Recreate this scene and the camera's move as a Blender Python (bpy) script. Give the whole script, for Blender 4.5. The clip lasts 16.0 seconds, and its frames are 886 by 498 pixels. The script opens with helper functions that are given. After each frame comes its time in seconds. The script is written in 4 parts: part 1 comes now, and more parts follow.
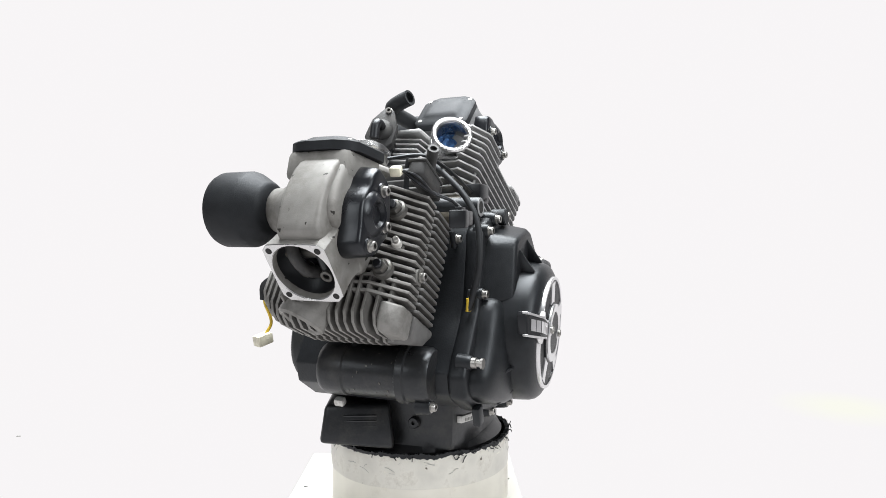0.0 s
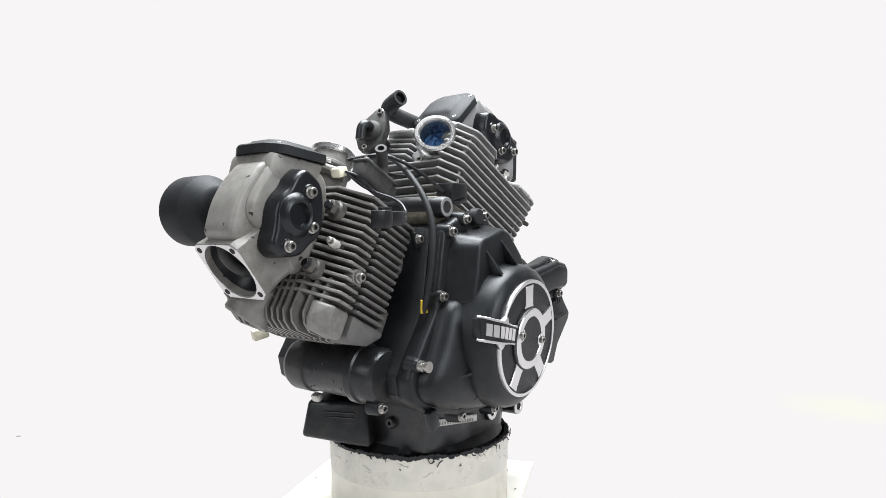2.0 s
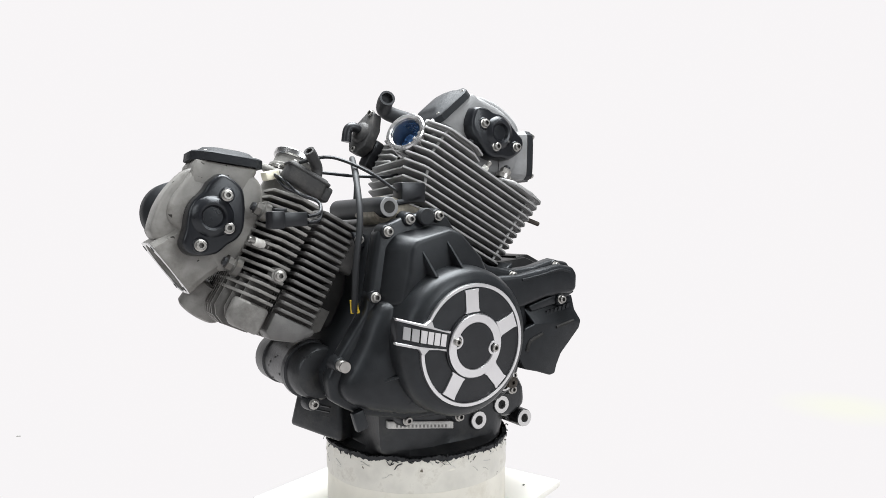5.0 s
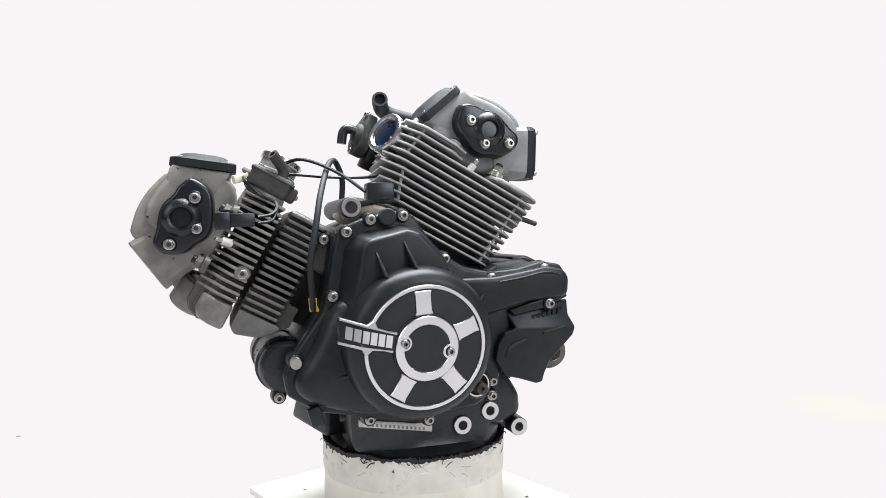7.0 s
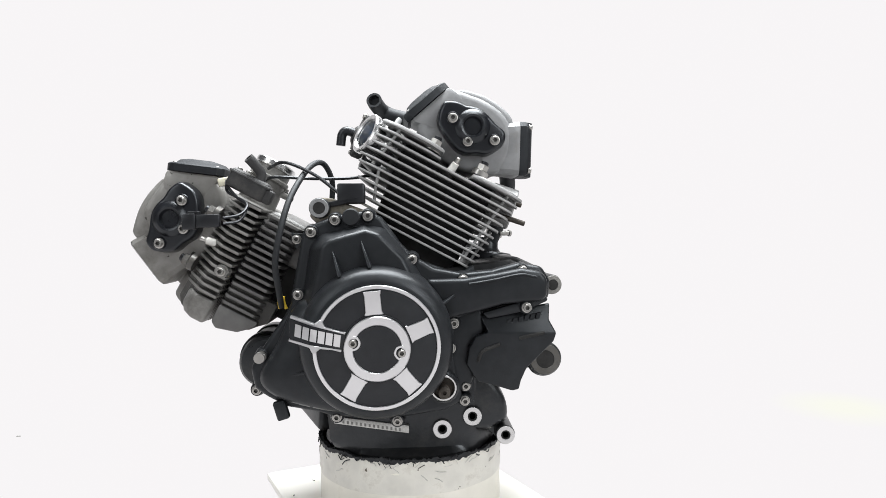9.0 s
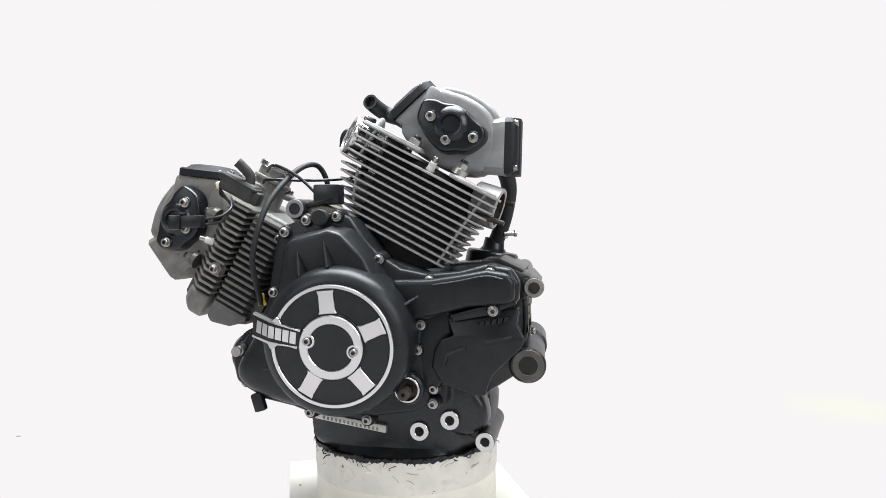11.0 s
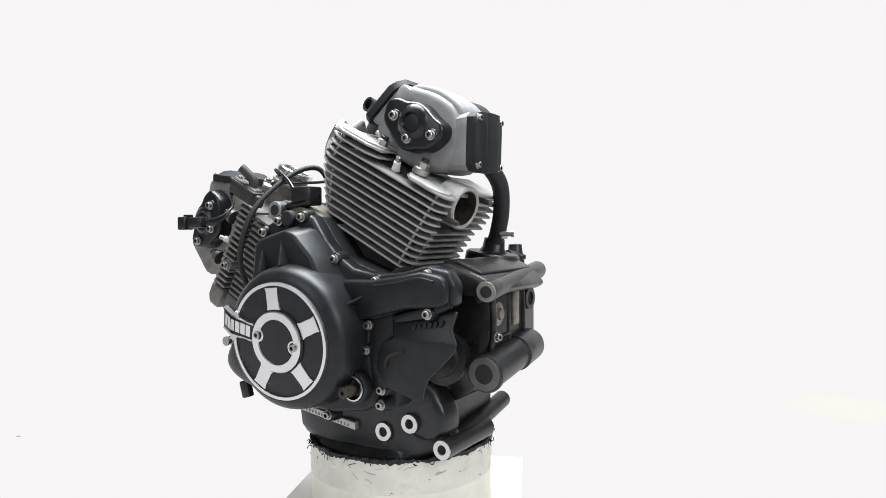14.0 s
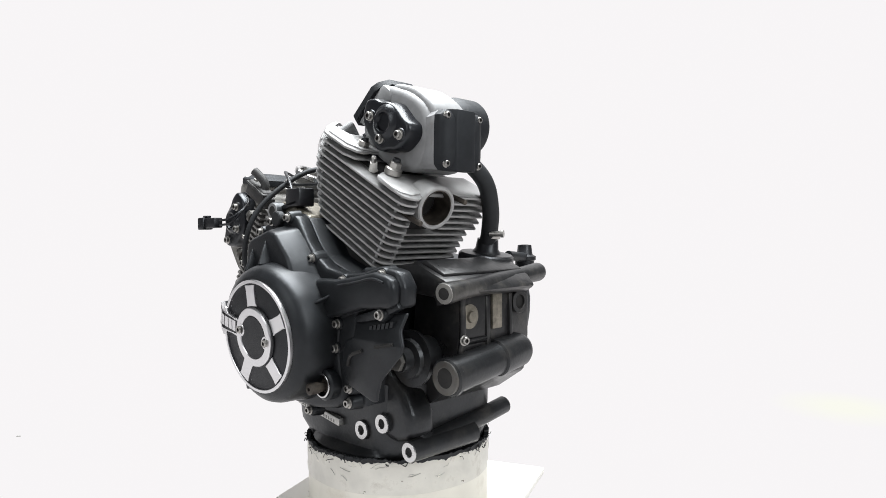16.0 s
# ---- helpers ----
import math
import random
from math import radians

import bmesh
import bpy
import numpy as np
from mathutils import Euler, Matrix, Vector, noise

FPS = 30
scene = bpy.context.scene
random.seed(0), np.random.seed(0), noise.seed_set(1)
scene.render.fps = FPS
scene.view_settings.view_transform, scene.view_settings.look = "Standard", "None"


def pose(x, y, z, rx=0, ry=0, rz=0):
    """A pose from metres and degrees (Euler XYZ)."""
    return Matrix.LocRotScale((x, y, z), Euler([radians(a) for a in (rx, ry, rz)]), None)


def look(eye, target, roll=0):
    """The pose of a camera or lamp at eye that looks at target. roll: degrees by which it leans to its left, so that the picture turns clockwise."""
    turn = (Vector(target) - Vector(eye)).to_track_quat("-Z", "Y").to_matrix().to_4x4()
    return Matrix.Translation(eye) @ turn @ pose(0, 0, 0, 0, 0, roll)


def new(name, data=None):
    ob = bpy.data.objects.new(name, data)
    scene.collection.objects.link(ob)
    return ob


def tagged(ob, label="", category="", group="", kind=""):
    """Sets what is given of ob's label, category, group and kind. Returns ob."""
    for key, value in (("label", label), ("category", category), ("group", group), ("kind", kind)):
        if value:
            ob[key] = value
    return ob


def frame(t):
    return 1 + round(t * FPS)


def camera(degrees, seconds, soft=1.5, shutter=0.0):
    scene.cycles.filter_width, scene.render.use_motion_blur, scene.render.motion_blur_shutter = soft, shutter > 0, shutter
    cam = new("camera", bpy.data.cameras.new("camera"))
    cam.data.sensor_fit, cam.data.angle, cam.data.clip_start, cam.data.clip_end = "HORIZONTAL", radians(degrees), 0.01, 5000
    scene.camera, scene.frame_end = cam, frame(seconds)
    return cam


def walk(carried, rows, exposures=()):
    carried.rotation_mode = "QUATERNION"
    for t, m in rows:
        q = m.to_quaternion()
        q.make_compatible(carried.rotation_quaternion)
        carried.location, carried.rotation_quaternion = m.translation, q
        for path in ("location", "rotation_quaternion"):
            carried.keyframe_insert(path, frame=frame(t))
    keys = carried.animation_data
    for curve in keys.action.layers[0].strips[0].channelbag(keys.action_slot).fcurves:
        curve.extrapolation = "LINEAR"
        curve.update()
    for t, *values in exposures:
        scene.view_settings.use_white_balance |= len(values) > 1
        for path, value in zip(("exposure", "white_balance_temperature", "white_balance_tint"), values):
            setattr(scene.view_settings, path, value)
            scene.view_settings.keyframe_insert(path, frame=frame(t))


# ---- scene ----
# The engine turns on a stand before a still camera. Engine space: x to the bike's rear, y to its
# right side, z up from the lens height; EYE is the lens height over the studio floor.
EYE = 0.50
BASE = -0.36            # engine space height of the sump's underside
cam = camera(67.5, 16.0, soft=0.5)
STAND = Matrix.Translation((0, -1.1534, EYE)) @ pose(0, 0, 0, 90 - 1.725, 0, -3.329) @ pose(0, 0, 0, 0, 0, -0.325)
walk(cam, [(0, STAND), (16, STAND)])
TURN = [(0, 63.93), (1.5, 53.11), (3.5, 38.98), (7, 14.09), (9, 0.0), (12.5, -24.04), (14.5, -37.65), (16, -47.7)]

# ---- light ----
world = bpy.data.worlds.new("studio")
scene.world = world
world.use_nodes = True
world.node_tree.nodes["Background"].inputs[0].default_value = (0.92, 0.92, 0.93, 1)
world.node_tree.nodes["Background"].inputs[1].default_value = 0.12


def softbox(name, eye, target, sx, sy, watts, color=(0.97, 0.99, 1.0)):
    data = bpy.data.lights.new(name, "AREA")
    data.shape, data.size, data.size_y, data.energy, data.color = "RECTANGLE", sx, sy, watts, color
    ob = new(name, data)
    ob.matrix_world = look(eye, target)
    return ob


softbox("overhead_softbox", (0.1, 0.15, 2.3), (0, 0, 0.5), 1.8, 1.4, 165, (0.96, 0.985, 1.0))
softbox("side_softbox", (-1.5, -1.6, 1.5), (0, 0, 0.3), 0.9, 1.2, 11)
softbox("front_softbox", (1.5, -1.7, 1.5), (0, 0, 0.3), 0.9, 1.2, 26)


# ---- materials ----
def material(name, base, rough=0.5, metal=0.0, vary=0.25, scale=60.0, bump=0.0, bump_scale=400.0, dirt=None, dirt_amount=0.0,
             dirt_scale=14.0, rough_vary=0.12, spec=0.5, specks=0.0, speck=(0.02, 0.018, 0.015), speck_scale=90.0, sheen=(1, 1, 1)):
    m = bpy.data.materials.new(name)
    m.use_nodes = True
    nt = m.node_tree
    b = nt.nodes["Principled BSDF"]
    tc = nt.nodes.new("ShaderNodeTexCoord")
    n1 = nt.nodes.new("ShaderNodeTexNoise")
    n1.inputs["Scale"].default_value, n1.inputs["Detail"].default_value = scale, 6
    nt.links.new(tc.outputs["Object"], n1.inputs["Vector"])
    ramp = nt.nodes.new("ShaderNodeValToRGB")
    lo, hi = 1 - vary, 1 + vary
    ramp.color_ramp.elements[0].position, ramp.color_ramp.elements[1].position = 0.3, 0.7
    ramp.color_ramp.elements[0].color = (*[min(1, c * lo) for c in base], 1)
    ramp.color_ramp.elements[1].color = (*[min(1, c * hi) for c in base], 1)
    nt.links.new(n1.outputs["Fac"], ramp.inputs["Fac"])
    col = ramp.outputs["Color"]
    n2 = nt.nodes.new("ShaderNodeTexNoise")
    n2.inputs["Scale"].default_value, n2.inputs["Detail"].default_value = dirt_scale, 8
    n2.inputs["Roughness"].default_value = 0.7
    nt.links.new(tc.outputs["Object"], n2.inputs["Vector"])
    if dirt:
        r2 = nt.nodes.new("ShaderNodeValToRGB")
        r2.color_ramp.elements[0].position = 0.62 - 0.3 * dirt_amount
        r2.color_ramp.elements[1].position = 0.72
        mix = nt.nodes.new("ShaderNodeMix")
        mix.data_type = "RGBA"
        nt.links.new(n2.outputs["Fac"], r2.inputs["Fac"])
        mul = nt.nodes.new("ShaderNodeMath")
        mul.operation = "MULTIPLY"
        mul.inputs[1].default_value = min(1, 0.4 + dirt_amount * 0.6)
        nt.links.new(r2.outputs["Color"], mul.inputs[0])
        nt.links.new(mul.outputs[0], mix.inputs["Factor"])
        nt.links.new(col, mix.inputs[6])
        mix.inputs[7].default_value = (*dirt, 1)
        col = mix.outputs[2]
    if specks:
        n4 = nt.nodes.new("ShaderNodeTexNoise")
        n4.inputs["Scale"].default_value, n4.inputs["Detail"].default_value = speck_scale, 2
        nt.links.new(tc.outputs["Object"], n4.inputs["Vector"])
        r4 = nt.nodes.new("ShaderNodeValToRGB")
        r4.color_ramp.elements[0].position, r4.color_ramp.elements[1].position = 0.76 - 0.2 * specks, 0.79 - 0.2 * specks
        nt.links.new(n4.outputs["Fac"], r4.inputs["Fac"])
        mx = nt.nodes.new("ShaderNodeMix")
        mx.data_type = "RGBA"
        nt.links.new(r4.outputs["Color"], mx.inputs["Factor"])
        nt.links.new(col, mx.inputs[6])
        mx.inputs[7].default_value = (*speck, 1)
        col = mx.outputs[2]
    nt.links.new(col, b.inputs["Base Color"])
    rr = nt.nodes.new("ShaderNodeMapRange")
    rr.inputs["To Min"].default_value, rr.inputs["To Max"].default_value = max(0.03, rough - rough_vary), min(1, rough + rough_vary)
    nt.links.new(n2.outputs["Fac"], rr.inputs["Value"])
    nt.links.new(rr.outputs[0], b.inputs["Roughness"])
    b.inputs["Metallic"].default_value = metal
    b.inputs["Specular IOR Level"].default_value = spec
    b.inputs["Specular Tint"].default_value = (*sheen, 1)
    if bump:
        n3 = nt.nodes.new("ShaderNodeTexNoise")
        n3.inputs["Scale"].default_value, n3.inputs["Detail"].default_value = bump_scale, 3
        nt.links.new(tc.outputs["Object"], n3.inputs["Vector"])
        bn = nt.nodes.new("ShaderNodeBump")
        bn.inputs["Strength"].default_value, bn.inputs["Distance"].default_value = bump, 0.001
        nt.links.new(n3.outputs["Fac"], bn.inputs["Height"])
        nt.links.new(bn.outputs[0], b.inputs["Normal"])
    return m


COOL = (0.91, 0.955, 1.0)
CASE = material("black_case_paint", (0.008, 0.009, 0.0105), 0.44, bump=0.25, dirt=(0.03, 0.03, 0.029), dirt_amount=0.15, sheen=COOL)
COVER = material("satin_cover_paint", (0.011, 0.012, 0.0135), 0.38, spec=0.38, bump=0.2, bump_scale=900, sheen=COOL)
OILY = material("oily_black_case", (0.015, 0.0155, 0.0165), 0.34, bump=0.3, bump_scale=200, dirt=(0.06, 0.056, 0.05), dirt_amount=0.35, rough_vary=0.2, sheen=COOL)
WORN = material("worn_rear_case", (0.018, 0.0182, 0.019), 0.33, bump=0.4, bump_scale=120, dirt=(0.12, 0.112, 0.098), dirt_amount=0.28, dirt_scale=14, rough_vary=0.2)
HEAD = material("grey_head_paint", (0.25, 0.244, 0.23), 0.48, 0.12, 0.14, bump=0.2, bump_scale=700, dirt=(0.09, 0.08, 0.066), dirt_amount=0.42, dirt_scale=22, specks=0.3)
HEAD_CLEAN = material("light_grey_head_paint", (0.235, 0.238, 0.242), 0.58, 0.05, 0.12, bump=0.15, bump_scale=700, dirt=(0.2, 0.19, 0.175), dirt_amount=0.15, dirt_scale=22)
DUSTY = material("dusty_grey_rubber", (0.028, 0.028, 0.0285), 0.6, bump=0.3, dirt=(0.09, 0.085, 0.078), dirt_amount=0.4, dirt_scale=40)
FINS = material("grey_fin_paint", (0.225, 0.22, 0.209), 0.48, 0.15, 0.15, bump=0.25, dirt=(0.05, 0.045, 0.038), dirt_amount=0.42, dirt_scale=24)
FINS_DARK = material("dark_barrel_paint", (0.125, 0.123, 0.12), 0.46, 0.15, 0.15, bump=0.25, dirt=(0.15, 0.145, 0.135), dirt_amount=0.15, dirt_scale=30)
FINS_REAR = material("clean_fin_paint", (0.35, 0.35, 0.348), 0.45, 0.2, 0.1, bump=0.2, dirt=(0.09, 0.085, 0.078), dirt_amount=0.2, dirt_scale=30)
# Fin faces: darker than the machined edges, with shade of the gaps painted in.
FIN_FACE = material("shaded_fin_face", (0.09, 0.087, 0.082), 0.6, 0.0, 0.3, bump=0.3, dirt=(0.12, 0.112, 0.098), dirt_amount=0.3, dirt_scale=40)
FIN_FACE_REAR = material("shaded_grey_fin_face", (0.20, 0.20, 0.20), 0.55, 0.05, 0.2, bump=0.25, dirt=(0.07, 0.067, 0.062), dirt_amount=0.3, dirt_scale=40)
# Dark grey that stands for shade between fins and inside holes.
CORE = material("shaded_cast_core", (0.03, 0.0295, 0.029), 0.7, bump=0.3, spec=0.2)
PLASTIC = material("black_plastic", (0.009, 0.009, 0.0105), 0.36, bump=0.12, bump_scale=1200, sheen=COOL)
GLOSSY = material("satin_black_cover", (0.010, 0.011, 0.0128), 0.6, spec=0.35, bump=0.18, bump_scale=900, sheen=COOL)
CAMLID = material("gloss_black_cam_cover", (0.006, 0.0065, 0.0085), 0.3, bump=0.12, bump_scale=1200, sheen=COOL)
RUBBER = material("black_rubber", (0.011, 0.0115, 0.0125), 0.62, bump=0.12, bump_scale=1200, sheen=COOL)
STEEL = material("zinc_bolt_steel", (0.42, 0.41, 0.39), 0.34, 0.9, 0.2, dirt=(0.2, 0.17, 0.13), dirt_amount=0.2, dirt_scale=120)
MACHINED = material("machined_aluminium", (0.64, 0.64, 0.64), 0.27, 1.0, 0.08, scale=40, dirt=(0.4, 0.39, 0.37), dirt_amount=0.1, dirt_scale=20)
BRUSHED = material("brushed_aluminium", (0.74, 0.74, 0.75), 0.3, 1.0, 0.03, scale=40, rough_vary=0.03)
PLATE_DARK = material("dark_grey_inlay", (0.012, 0.012, 0.0135), 0.5, bump=0.3, bump_scale=1500, sheen=COOL)
NUT = material("stained_nut_steel", (0.13, 0.127, 0.12), 0.45, 0.7, 0.2, dirt=(0.1, 0.085, 0.065), dirt_amount=0.4, dirt_scale=120)
STAINED = material("stained_bare_alloy", (0.24, 0.22, 0.18), 0.4, 0.5, 0.3, scale=80, dirt=(0.07, 0.06, 0.045), dirt_amount=0.5, dirt_scale=60)
RUST = material("rusty_port_bore", (0.06, 0.052, 0.044), 0.55, 0.5, 0.4, scale=90, dirt=(0.18, 0.15, 0.115), dirt_amount=0.4)
CERAMIC = material("white_ceramic", (0.75, 0.74, 0.7), 0.25, dirt=(0.3, 0.25, 0.2), dirt_amount=0.2, dirt_scale=150)
CREAM = material("cream_nylon", (0.72, 0.69, 0.55), 0.45)
YELLOW = material("yellow_sleeve", (0.62, 0.42, 0.03), 0.5)
CLOTH = material("blue_rag", (0.05, 0.13, 0.3), 0.9, vary=0.5, scale=150, bump=0.8, bump_scale=200)
BUCKET = material("dirty_white_drum", (0.86, 0.84, 0.755), 0.5, vary=0.05, scale=24, dirt=(0.62, 0.58, 0.48), dirt_amount=0.2, dirt_scale=16)
WRAP = material("soiled_film_wrap", (0.76, 0.745, 0.68), 0.4, vary=0.1, scale=30, bump=0.5, bump_scale=90, dirt=(0.4, 0.37, 0.31), dirt_amount=0.25, dirt_scale=30, specks=0.2, speck=(0.14, 0.12, 0.09), speck_scale=90)
BOARD = material("white_turntable_board", (0.96, 0.945, 0.885), 0.5, vary=0.01, scale=10)
STAMP = material("bare_serial_pad", (0.55, 0.55, 0.53), 0.4, 0.6, 0.15, scale=300)
WALL = material("unseen_dark_wall", (0.16, 0.16, 0.165), 0.8, vary=0.05, scale=2)
INK = material("dark_stamped_marks", (0.22, 0.22, 0.21), 0.6)

# The sweep glows evenly, in place of lamp light falling on it.
SWEEP = bpy.data.materials.new("glowing_white_sweep")
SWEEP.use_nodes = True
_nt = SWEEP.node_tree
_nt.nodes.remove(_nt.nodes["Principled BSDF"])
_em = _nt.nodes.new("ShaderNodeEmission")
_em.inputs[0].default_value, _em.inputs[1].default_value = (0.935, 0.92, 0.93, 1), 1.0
# A warm bright patch on the floor is put into the glow's colour.
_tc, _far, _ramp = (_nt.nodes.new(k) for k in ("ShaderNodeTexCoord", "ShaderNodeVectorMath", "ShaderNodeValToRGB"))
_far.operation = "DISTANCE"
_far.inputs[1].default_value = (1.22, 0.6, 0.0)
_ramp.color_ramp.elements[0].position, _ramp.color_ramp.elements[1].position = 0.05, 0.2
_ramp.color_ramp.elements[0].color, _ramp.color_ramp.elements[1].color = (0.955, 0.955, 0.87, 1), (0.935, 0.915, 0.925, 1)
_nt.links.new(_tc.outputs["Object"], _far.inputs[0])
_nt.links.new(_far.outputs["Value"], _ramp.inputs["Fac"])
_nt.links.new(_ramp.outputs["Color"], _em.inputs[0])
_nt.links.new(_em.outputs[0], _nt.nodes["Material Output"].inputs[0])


# ---- mesh helpers ----
def part(name, bm, mat, parent, label="", sharp=38, drop=True, kind=""):
    bmesh.ops.recalc_face_normals(bm, faces=bm.faces)
    if drop:
        bmesh.ops.translate(bm, verts=bm.verts, vec=(0, 0, -BASE))
    me = bpy.data.meshes.new(name)
    bm.to_mesh(me)
    bm.free()
    me.shade_smooth()
    me.set_sharp_from_angle(angle=radians(sharp))
    me.materials.append(mat)
    ob = new(name, me)
    ob.parent = parent
    return tagged(ob, label, kind=kind)


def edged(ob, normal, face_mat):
    """Gives the broad faces of a fin, those square to normal, a darker paint that holds the gaps' shade."""
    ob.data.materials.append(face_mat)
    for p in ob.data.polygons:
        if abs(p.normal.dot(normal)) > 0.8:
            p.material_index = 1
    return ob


def soften(bm, width, segments=2, angle=28):
    edges = [e for e in bm.edges if len(e.link_faces) == 2 and e.calc_face_angle(0) > radians(angle)]
    if edges and width:
        bmesh.ops.bevel(bm, geom=edges, offset=width, segments=segments, profile=0.5, affect="EDGES", clamp_overlap=True)
    return bm


def loft(bm, rings, close=True, caps=True):
    vs = [[bm.verts.new(p) for p in ring] for ring in rings]
    n = len(rings[0])
    for a, b in zip(vs, vs[1:]):
        for i in range(n if close else n - 1):
            j = (i + 1) % n
            bm.faces.new((a[i], a[j], b[j], b[i]))
    if caps:
        bm.faces.new(vs[0][::-1])
        bm.faces.new(vs[-1])
    return bm


CX, CZ, LEAN = -0.047, -0.16, radians(62)
UR, UF = (math.cos(LEAN), math.sin(LEAN)), (-math.sin(LEAN), math.cos(LEAN))


ACROSS = Vector((UR[0], 0, UR[1]))


def rear(s, r, y):
    return Vector((CX + s * UR[0] + r * UF[0], y, CZ + s * UR[1] + r * UF[1]))


def front(s, r, y):
    return Vector((CX + s * UF[0] + r * UR[0], y, CZ + s * UF[1] + r * UR[1]))


def xz(a, b, y):
    return Vector((a, y, b))


def prism(outline, y0, y1, to=xz, bevel=0.0, grow=0.0, segments=2, bm=None):
    """An outline in a side plane, given in mm, carried from depth y0 to y1; grow widens the y0 end."""
    bm = bm or bmesh.new()
    pts = [(a / 1000, b / 1000) for a, b in outline]
    ca, cb = sum(p[0] for p in pts) / len(pts), sum(p[1] for p in pts) / len(pts)
    k = 1 + grow
    loft(bm, [[to(ca + (a - ca) * k, cb + (b - cb) * k, y0) for a, b in pts], [to(a, b, y1) for a, b in pts]])
    bmesh.ops.recalc_face_normals(bm, faces=bm.faces)
    return soften(bm, bevel, segments)


def smooth_outline(pts, steps=4):
    out = []
    n = len(pts)
    for i in range(n):
        p0, p1, p2, p3 = (Vector(pts[(i + k - 1) % n]) for k in range(4))
        for j in range(steps):
            t = j / steps
            out.append(tuple(0.5 * ((2 * p1) + (p2 - p0) * t + (2 * p0 - 5 * p1 + 4 * p2 - p3) * t * t + (3 * p1 - p0 - 3 * p2 + p3) * t ** 3)))
    return out


def basis(axis):
    a = Vector(axis).normalized()
    u = a.cross(Vector((0, 0, 1)) if abs(a.z) < 0.9 else Vector((1, 0, 0))).normalized()
    return a, u, a.cross(u)


def lathe(center, axis, profile, seg=32, bm=None, caps=True):
    """profile: (distance along the axis, radius) in mm."""
    bm = bm or bmesh.new()
    a, u, v = basis(axis)
    c = Vector(center)
    rings = []
    for h, r in profile:
        rings.append([c + a * h / 1000 + (u * math.cos(2 * math.pi * i / seg) + v * math.sin(2 * math.pi * i / seg)) * r / 1000 for i in range(seg)])
    return loft(bm, rings, True, caps)


def ring_of(center, axis, h0, h1, r_in, r_out, seg=40, bevel=0.0006, bm=None):
    bm = bm or bmesh.new()
    e = bevel * 1000
    prof = [(h0, r_in), (h0, r_out - e), (h0 + e, r_out), (h1 - e, r_out), (h1, r_out - e), (h1, r_in + e), (h1 - e, r_in)]
    a, u, v = basis(axis)
    c = Vector(center)
    rings = []
    for i in range(seg):
        w = u * math.cos(2 * math.pi * i / seg) + v * math.sin(2 * math.pi * i / seg)
        rings.append([c + a * h / 1000 + w * r / 1000 for h, r in prof])
    rings.append(rings[0])
    loft(bm, rings, True, False)
    bmesh.ops.remove_doubles(bm, verts=bm.verts, dist=1e-7)
    return bm


def spline(pts, steps=8):
    pts = [Vector(p) for p in pts]
    full = [2 * pts[0] - pts[1], *pts, 2 * pts[-1] - pts[-2]]
    out = []
    for i in range(1, len(full) - 2):
        p0, p1, p2, p3 = full[i - 1:i + 3]
        for j in range(steps):
            t = j / steps
            out.append(0.5 * ((2 * p1) + (p2 - p0) * t + (2 * p0 - 5 * p1 + 4 * p2 - p3) * t * t + (3 * p1 - p0 - 3 * p2 + p3) * t ** 3))
    out.append(pts[-1])
    return out


def hose(pts, r, seg=14, steps=8, bm=None, hollow=0.0):
    """A tube of radius r (metres) swept along a smooth line; hollow gives an open mouth at its start."""
    bm = bm or bmesh.new()
    line = spline(pts, steps)
    up = Vector((0.13, 0.31, 0.94)).normalized()
    rings = []
    for i, p in enumerate(line):
        d = (line[min(i + 1, len(line) - 1)] - line[max(i - 1, 0)]).normalized()
        u = d.cross(up).normalized()
        up = u.cross(d).normalized()
        rings.append([p + (u * math.cos(2 * math.pi * k / seg) + up * math.sin(2 * math.pi * k / seg)) * r for k in range(seg)])
    if hollow:
        def inner(ring, deep):
            c = sum(ring, Vector()) / seg
            return [c + (q - c) * hollow + deep for q in ring]
        deep = (line[3] - line[0])
        rings = [inner(rings[0], deep), inner(rings[0], Vector())] + rings
    return loft(bm, rings)


def block(center, size, axes=None, bevel=0.002, segments=2, bm=None):
    """A box with softened edges; axes: three directions for its sides."""
    bm = bm or bmesh.new()
    c = Vector(center)
    ax = [Vector(a).normalized() for a in (axes or ((1, 0, 0), (0, 1, 0), (0, 0, 1)))]
    h = [s / 2 for s in size]
    rings = []
    for k in (-1, 1):
        rings.append([c + ax[0] * h[0] * i + ax[1] * h[1] * j + ax[2] * h[2] * k for i, j in ((-1, -1), (1, -1), (1, 1), (-1, 1))])
    loft(bm, rings)
    bmesh.ops.recalc_face_normals(bm, faces=bm.faces)
    return soften(bm, bevel, segments)


# ---- studio ----
CHIPS = [(-0.169, 0.06), (-0.194, -0.007), (-0.05, 0.175), (0.19, -0.09), (0.12, -0.15), (-0.12, -0.12)]
SPECK = (-0.94, 0.502)
def sweep():
    bm = bmesh.new()
    prof = [(-2.6, 0.0)]
    prof += [(1.6, 0.0)] + [(1.6 + 0.9 * math.sin(a), 0.9 - 0.9 * math.cos(a)) for a in (0.26 * k for k in range(1, 6))] + [(2.5, 0.95), (2.5, 3.0)]
    loft(bm, [[(x, y, z) for y, z in prof] for x in (-3.2, -1.0, 1.0, 3.2)], False, False)
    ob = part("backdrop", bm, SWEEP, None, "seamless white studio sweep that glows by itself, behind and under the stand", drop=False, kind="structure")
    return ob


